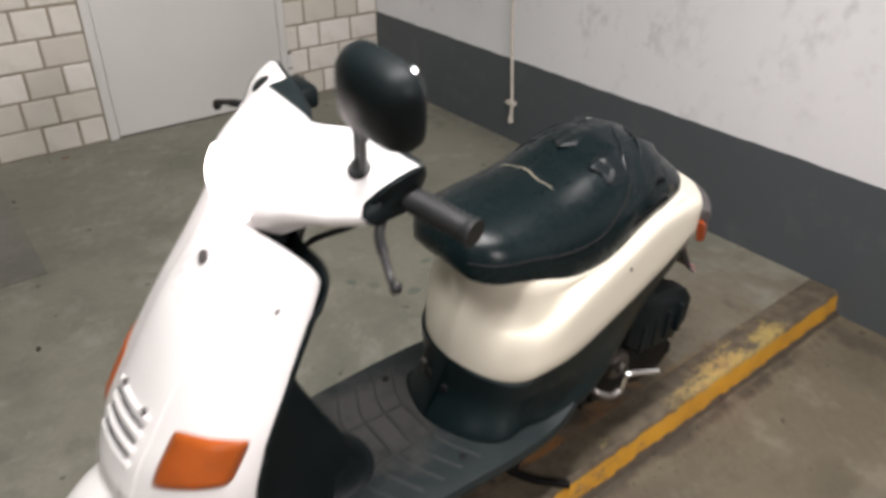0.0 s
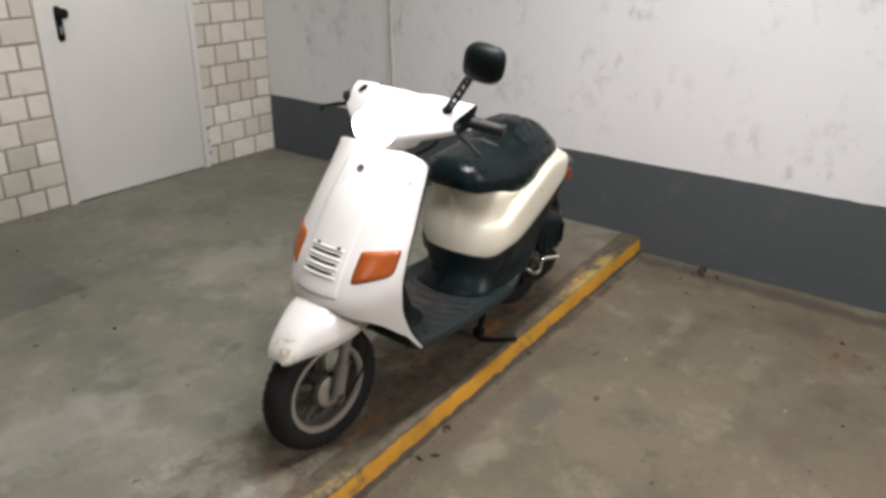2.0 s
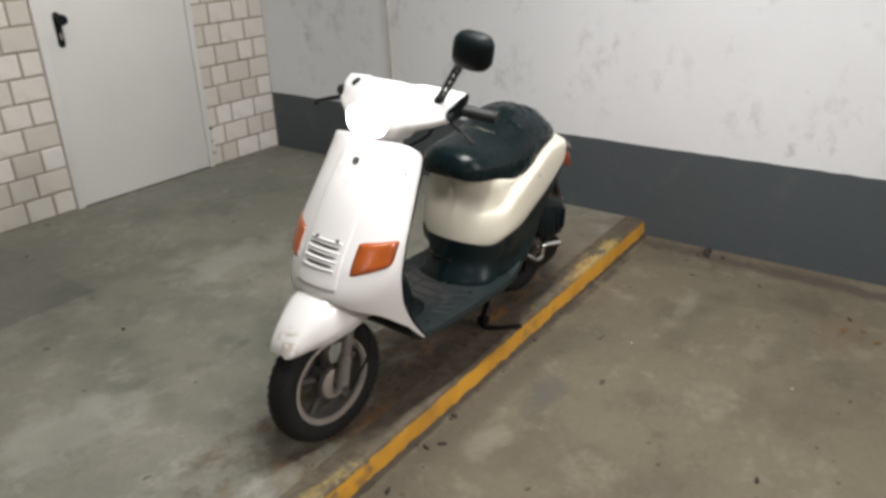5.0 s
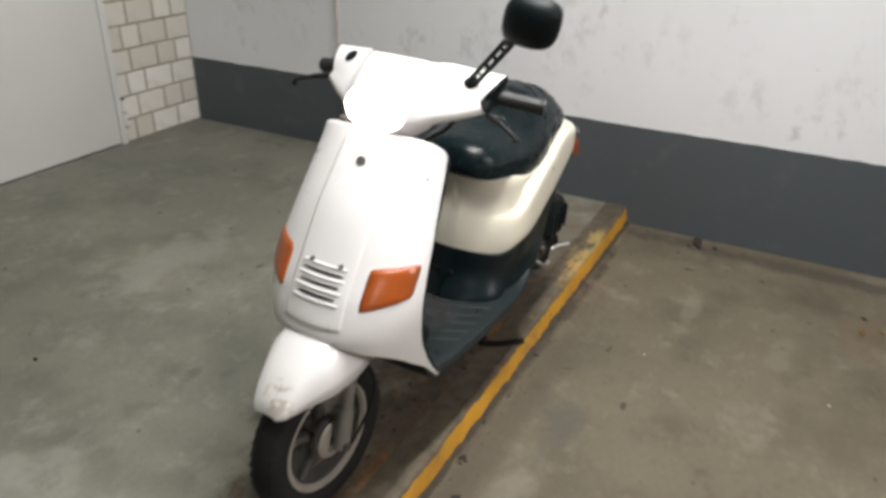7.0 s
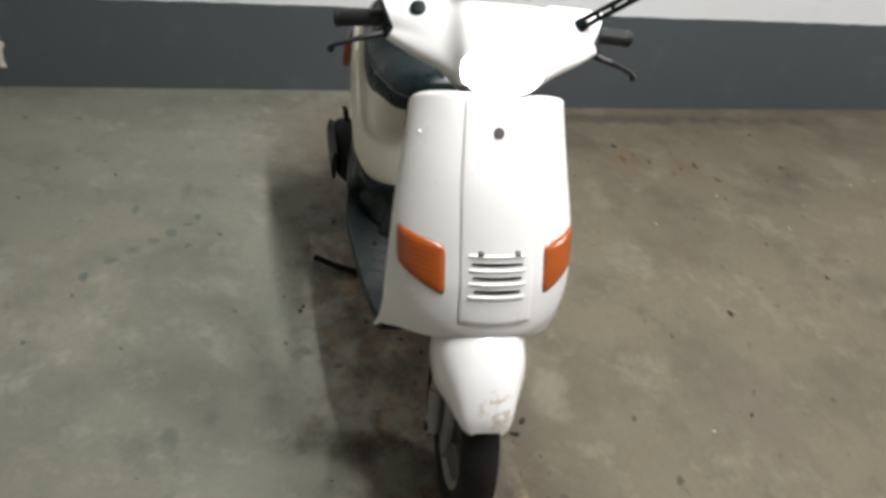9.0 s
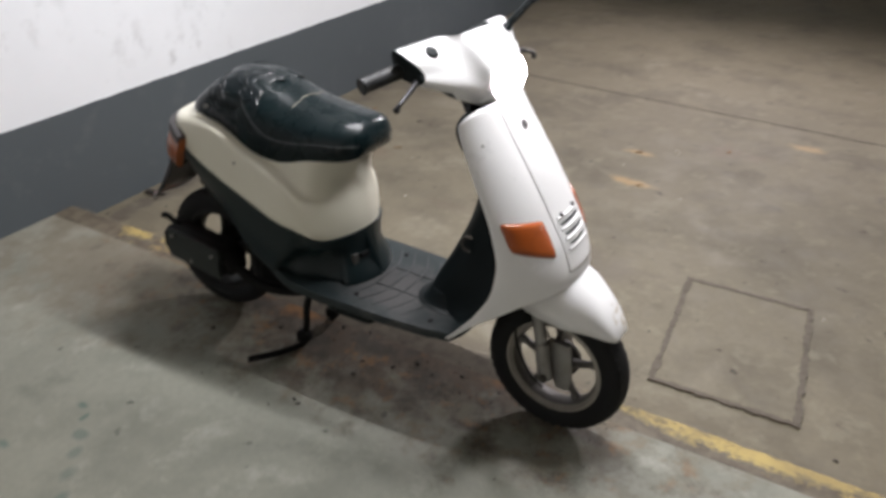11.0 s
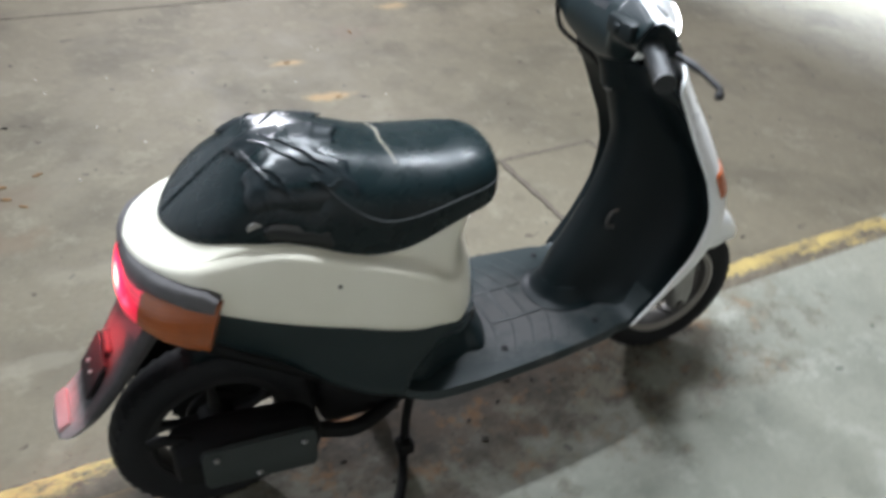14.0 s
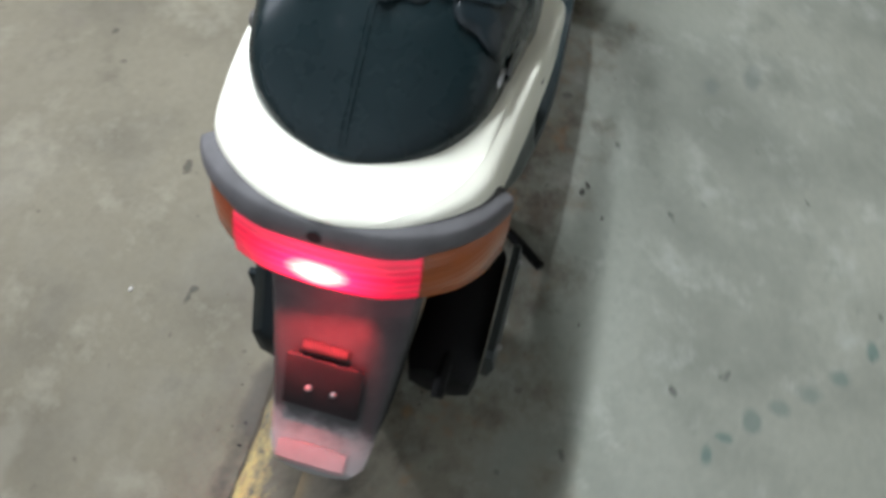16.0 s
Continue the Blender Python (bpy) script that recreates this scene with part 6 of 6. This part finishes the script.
    part("shock_absorber", bm, M_ENGINE, ob, "dark coil shock absorber")
    # inner rear mudguard over the wheel
    bm = bmesh.new()
    rows = []
    for a in spread(radians(20), radians(95), 12):
        rows.append([(-0.565 + 0.225 * math.cos(a), y, 0.205 + 0.225 * math.sin(a) + dz) for y, dz in ((-0.06, -0.02), (-0.05, 0), (0.05, 0), (0.06, -0.02))])
    loft(bm, rows, closed=False, caps=False)
    part("rear_mudguard", bm, M_BLACK_PLASTIC, ob, solid=0.003)
    return ob


def exhaust():
    ob = new("exhaust")
    ob.parent = scooter
    bm = bmesh.new()
    rings = []
    for x, z, r in ((-0.652, 0.274, 0.026), (-0.646, 0.274, 0.039), (-0.625, 0.273, 0.045), (-0.52, 0.264, 0.045), (-0.42, 0.252, 0.043), (-0.395, 0.248, 0.034), (-0.380, 0.245, 0.018)):
        rings.append([(x, -0.140 + 0.058 * (r / 0.05) * a, z + r * b) for a, b in ((-1, -0.55), (-0.6, -1), (0.5, -1.1), (1, -0.6), (1, 0.6), (0.6, 1), (-0.6, 1), (-1, 0.6))])
    loft(bm, rings)
    part("silencer", bm, M_ENGINE, ob, "sooty black silencer")
    bm = bmesh.new()
    tube(bm, bend([(-0.385, -0.150, 0.240), (-0.30, -0.140, 0.200), (-0.20, -0.09, 0.190), (-0.14, -0.03, 0.220)], 5), 0.016, 12)
    part("pipe", bm, M_ENGINE, ob, "dark oily exhaust pipe")
    bm = bmesh.new()
    tube(bm, bend([(-0.600, -0.145, 0.300), (-0.640, -0.145, 0.322), (-0.668, -0.145, 0.332), (-0.686, -0.146, 0.330)], 4), 0.0095, 10)
    part("outlet", bm, M_ENGINE, ob, "short black outlet pipe")
    bm = bmesh.new()
    rings = []
    for x, z0, z1 in ((-0.608, 0.250, 0.322), (-0.600, 0.240, 0.331), (-0.50, 0.228, 0.322), (-0.412, 0.216, 0.311), (-0.404, 0.225, 0.302)):
        rings.append([(x, y, z) for y, z in ((-0.195, z0), (-0.206, z0), (-0.212, (z0 + z1) / 2), (-0.206, z1), (-0.195, z1))])
    loft(bm, rings)
    cover = part("heat_shield", bm, M_SHIELD, ob, "dark grey-green heat shield", angle=30)
    for x, z in ((-0.584, 0.313), (-0.428, 0.291), (-0.514, 0.248)):
        bm = bmesh.new()
        bmesh.ops.create_uvsphere(bm, u_segments=10, v_segments=6, radius=0.0055, matrix=Matrix.Translation((x, -0.2105, z)))
        part("screw", bm, M_CAST, cover, "bare metal screw")
    return ob


def centre_stand():
    ob = new("centre_stand")
    ob.parent = scooter
    for s in (-1, 1):
        y0 = s * 0.070 if s > 0 else -0.088
        foot = (-0.270, -0.258, 0.008) if s < 0 else (-0.270, 0.168, 0.014)
        knee = (-0.178, -0.105, 0.016) if s < 0 else (-0.185, 0.052, 0.016)
        bm = bmesh.new()
        tube(bm, bend([(-0.150, y0, 0.235), (-0.168, y0 * 1.1, 0.150), (-0.172, (y0 + knee[1]) / 2, 0.080), knee, ((knee[0] + foot[0]) / 2 + 0.01, (knee[1] + foot[1]) / 2, 0.010), foot], 6), 0.0105, 10)
        part("leg", bm, M_ENGINE, ob, "black bent tube leg")
        bm = bmesh.new()
        box(bm, (knee[0] - 0.016, knee[1] - 0.018, 0.026), (knee[0] + 0.022, knee[1] + 0.018, 0.060), 0.006)
        part("foot_bracket", bm, M_ENGINE, ob)
    bm = bmesh.new()
    tube(bm, [(-0.150, -0.085, 0.225), (-0.150, 0.085, 0.225)], 0.014, 12)
    part("pivot_tube", bm, M_ENGINE, ob)
    bm = bmesh.new()
    pts = [Vector((-0.16 + 0.06 * t, -0.05, 0.13 + 0.09 * t)) + Vector((0.006 * math.cos(26 * t), 0.006 * math.sin(26 * t), 0)) for t in spread(0, 1, 60)]
    tube(bm, pts, 0.002, 6)
    part("return_spring", bm, M_STEEL_DARK, ob, "rusty return spring")
    return ob


def underside():
    bm = bmesh.new()
    box(bm, (-0.13, -0.135, 0.212), (0.03, 0.135, 0.262), 0.02, segments=3)
    box(bm, (-0.065, -0.150, 0.196), (0.100, -0.03, 0.262), 0.028, segments=4)
    box(bm, (0.02, -0.10, 0.225), (0.24, 0.10, 0.262), 0.015, segments=3)
    part("belly_pan", bm, M_BLACK_PLASTIC, scooter, "black underside below the footboard")
    for s in (-1, 1):
        bm = bmesh.new()
        tube(bm, bend([(0.36, s * 0.03, 0.45), (0.33, s * 0.06, 0.30), (0.25, s * 0.10, 0.235), (-0.10, s * 0.11, 0.235), (-0.30, s * 0.10, 0.30), (-0.55, s * 0.09, 0.47)], 6), 0.016, 10)
        part("frame_tube", bm, M_ENGINE, scooter)


lower_body()
cream_body()
seat()
inner_shield()
shield()
footboard()
underside()
wheel("front_wheel", (0.600, 0.202), 0.080, True, "front wheel with a pale five-spoke rim")
wheel("rear_wheel", (-0.553, 0.205), 0.084, False, "rear wheel with a black tyre")
fender()
fork()
headset()
tail()
mudflap()
drive_train()
exhaust()
centre_stand()


# ---- small things on the floor ----
def debris(at, size, seed, flat=0.35, label="small dark clump of dirt on the concrete floor", mat=None):
    rnd = random.Random(seed)
    bm = bmesh.new()
    bmesh.ops.create_icosphere(bm, subdivisions=2, radius=1.0)
    for v in bm.verts:
        k = 1 + 0.45 * noise.noise(v.co * 1.7 + Vector((seed * 3.1, 0, 0)))
        v.co = Vector((v.co.x * size[0] * k, v.co.y * size[1] * k, v.co.z * size[0] * flat * k))
    low = min(v.co.z for v in bm.verts)
    for v in bm.verts:
        v.co.z = max(v.co.z - low * 0.6, 0.0)
    ob = part("debris", bm, mat or M_DEBRIS, angle=80)
    ob.matrix_world = pose(at[0], at[1], at[2], 0, 0, rnd.uniform(0, 360))
    tagged(ob, label, "debris", group="bits of dirt on the floor")
    return ob


SPOTS = [(0.494, 0.447, 0.010), (0.695, 0.52, 0.011), (0.819, 0.515, 0.008), (0.613, 0.48, 0.008), (1.068, 0.62, 0.009), (0.34, 0.55, 0.010), (0.17, 0.49, 0.008), (0.992, -0.632, 0.014), (0.334, 0.177, 0.010), (0.354, 0.168, 0.010), (0.284, 0.123, 0.006), (0.412, 0.357, 0.012), (0.86, -1.67, 0.012), (0.40, 0.42, 0.009), (0.55, 0.50, 0.012), (0.25, 0.53, 0.014), (0.08, 0.42, 0.010), (-0.10, 0.30, 0.011), (-0.42, -0.45, 0.008), (-0.6, -0.95, 0.010)]
for i, (x, y, s) in enumerate(SPOTS):
    debris((x, y, 0.0), (s * 0.75, s * 0.45), i + 1)
LOW_SPOTS = [(-1.125, 0.950, 0.044), (-1.085, 0.965, 0.030), (-1.10, 1.035, 0.018), (-1.07, 0.925, 0.012), (0.368, 1.606, 0.016), (0.80, 1.44, 0.010), (-0.90, 1.26, 0.010), (-0.795, 1.639, 0.014), (0.80, 0.72, 0.016), (1.724, 0.852, 0.010), (-0.98, 0.90, 0.008), (0.62, 0.705, 0.012), (1.02, 0.75, 0.018), (0.617, 0.695, 0.016), (0.64, 0.70, 0.010), (0.757, 0.752, 0.016), (0.812, 0.685, 0.014), (0.669, 0.668, 0.010), (0.45, 0.68, 0.010), (0.30, 0.69, 0.008), (0.05, 0.675, 0.012), (-0.2, 0.66, 0.010), (1.15, 0.71, 0.010), (-0.2, 1.75, 0.008), (0.2, 2.1, 0.010), (-0.6, 2.4, 0.014)]
for i, (x, y, s) in enumerate(LOW_SPOTS):
    debris((x, y, LOW), (s * 0.9, s * 0.4), i + 31)

# dry leaf scraps and pale crumbs
LEAVES = [(-0.69, 1.64, 0.024), (-0.66, 1.76, 0.020), (-0.60, 1.89, 0.018), (-0.62, 1.97, 0.024), (-0.92, 2.42, 0.020), (0.59, 2.70, 0.020), (0.71, 2.30, 0.018), (1.00, 2.98, 0.020),
          (-0.72, 1.70, 0.014), (-0.55, 1.83, 0.016), (-0.74, 1.90, 0.013), (-0.50, 2.02, 0.018), (-0.82, 2.06, 0.014), (-0.96, 1.48, 0.012)]
M_LEAF = simple("dry_leaf", (0.15, 0.085, 0.032), 0.9, wear=0.2, scale=50)
M_CRUMB = simple("pale_crumb", (0.42, 0.40, 0.36), 0.9, wear=0.15, scale=60)
for i, (x, y, s) in enumerate(LEAVES):
    debris((x, y, LOW), (s, s * 0.45), i + 61, 0.18, "small dry brown leaf scrap on the floor", M_LEAF)
rnd = random.Random(77)
for i in range(16):
    debris((rnd.uniform(-0.7, 2.2), rnd.uniform(0.8, 3.2), LOW), (0.006, 0.004), i + 91, 0.4, "tiny pale crumb on the concrete floor", M_CRUMB)

def grit():
    """Loose sand and crumbs, thickest below the scooter, at the kerb and along the walls."""
    rnd = random.Random(55)
    verts, faces = [], []
    spots = [(rnd.uniform(-0.25, 1.15), min(0.63, max(0.1, rnd.gauss(0.50, 0.12))), 0.0) for _ in range(300)]
    spots = [(x, min(y, kerb_y(x) - 0.03), z) for x, y, z in spots]
    for _ in range(220):
        x = rnd.uniform(-1.05, 1.6)
        spots.append((x, kerb_y(x) + 0.03 + abs(rnd.gauss(0, 0.05)), LOW))
    for _ in range(160):
        y = rnd.uniform(0.75, 4.0)
        spots.append((wall_x(y) + 0.01 + abs(rnd.gauss(0, 0.045)), y, LOW))
    spots += [(rnd.uniform(-1.0, 2.6), BRICK_Y + 0.03 + abs(rnd.gauss(0, 0.06)), 0.0) for _ in range(90)]
    for x, y, z in spots:
        r = rnd.choice((0.0016, 0.002, 0.0026, 0.0038))
        base = len(verts)
        for a in range(5):
            t = 2 * math.pi * a / 5 + rnd.uniform(-0.3, 0.3)
            k = r * rnd.uniform(0.6, 1.4)
            verts.append((x + k * math.cos(t), y + k * math.sin(t), z - 0.0005))
        verts.append((x + rnd.uniform(-0.4, 0.4) * r, y + rnd.uniform(-0.4, 0.4) * r, z + r * rnd.uniform(0.5, 1.0)))
        faces += [(base + a, base + (a + 1) % 5, base + 5) for a in range(5)]
    mesh = bpy.data.meshes.new("grit")
    mesh.from_pydata(verts, [], faces)
    mesh.materials.append(M_GRIT)
    tagged(new("grit", mesh), "loose dark sand and crumbs scattered on the concrete", "grit", kind="stuff")


def grit_material():
    m = Nodes("loose_grit")
    geo = m.tree.nodes.new("ShaderNodeNewGeometry")
    c = m.mix(m.ramp(geo.outputs["Random Per Island"], 0.2, 1.0), rgb((0.018, 0.015, 0.012)), rgb((0.15, 0.11, 0.07)))
    return m.done(c, 0.95)


M_GRIT = grit_material()
grit()

# ---- bricks, one by one ----
BRICK_MESH = {}


def brick_mesh(w, h=0.1155, d=0.06):
    key = round(w, 3)
    if key not in BRICK_MESH:
        bm = bmesh.new()
        c = 0.004
        back = [bm.verts.new(p) for p in ((0, -d, 0), (w, -d, 0), (w, -d, h), (0, -d, h))]
        mid = [bm.verts.new(p) for p in ((0, -c, 0), (w, -c, 0), (w, -c, h), (0, -c, h))]
        front = [bm.verts.new(p) for p in ((c, 0, c), (w - c, 0, c), (w - c, 0, h - c), (c, 0, h - c))]
        for a, b in ((back, mid), (mid, front)):
            for i in range(4):
                j = (i + 1) % 4
                bm.faces.new((a[i], a[j], b[j], b[i]))
        bm.faces.new(front)
        bmesh.ops.recalc_face_normals(bm, faces=bm.faces[:])
        mesh = bpy.data.meshes.new("brick")
        bm.to_mesh(mesh)
        bm.free()
        mesh.materials.append(M_BRICK)
        BRICK_MESH[key] = mesh
    return BRICK_MESH[key]


def lay(x, end, row, rnd, widths):
    """One course from x towards end (either way); the last width repeats."""
    way, k = (1 if end > x else -1), 0
    x += way * 0.005
    while abs(end - x) > 0.03:
        w = widths[min(k, len(widths) - 1)] + rnd.uniform(-0.005, 0.005)
        if abs(end - x) - w < 0.045:
            w = abs(end - x) - 0.005
        w = round(w / 0.003) * 0.003
        ob = new("brick", brick_mesh(w))
        ob.parent = WALL_SOUTH
        ob.location = (min(x, x + way * w), BRICK_Y + rnd.uniform(-0.0015, 0.0015), 0.005 + row * 0.125 + rnd.uniform(-0.001, 0.001))
        x += way * (w + 0.0105)
        k += 1


rnd = random.Random(21)
COURSES = (((0.160, 0.175, 0.108, 0.09), (0.108, 0.140, 0.182)), ((0.108, 0.116, 0.172, 0.14), (0.178, 0.182)))
for row in range(16):
    by_corner, by_door = COURSES[row % 2]
    if row % 4 == 1:
        by_door = (0.178, 0.130, 0.182)
    lay(WALL_X, DOOR_X0, row, rnd, by_corner)
    lay(DOOR_X1, 1.90, row, rnd, by_door)
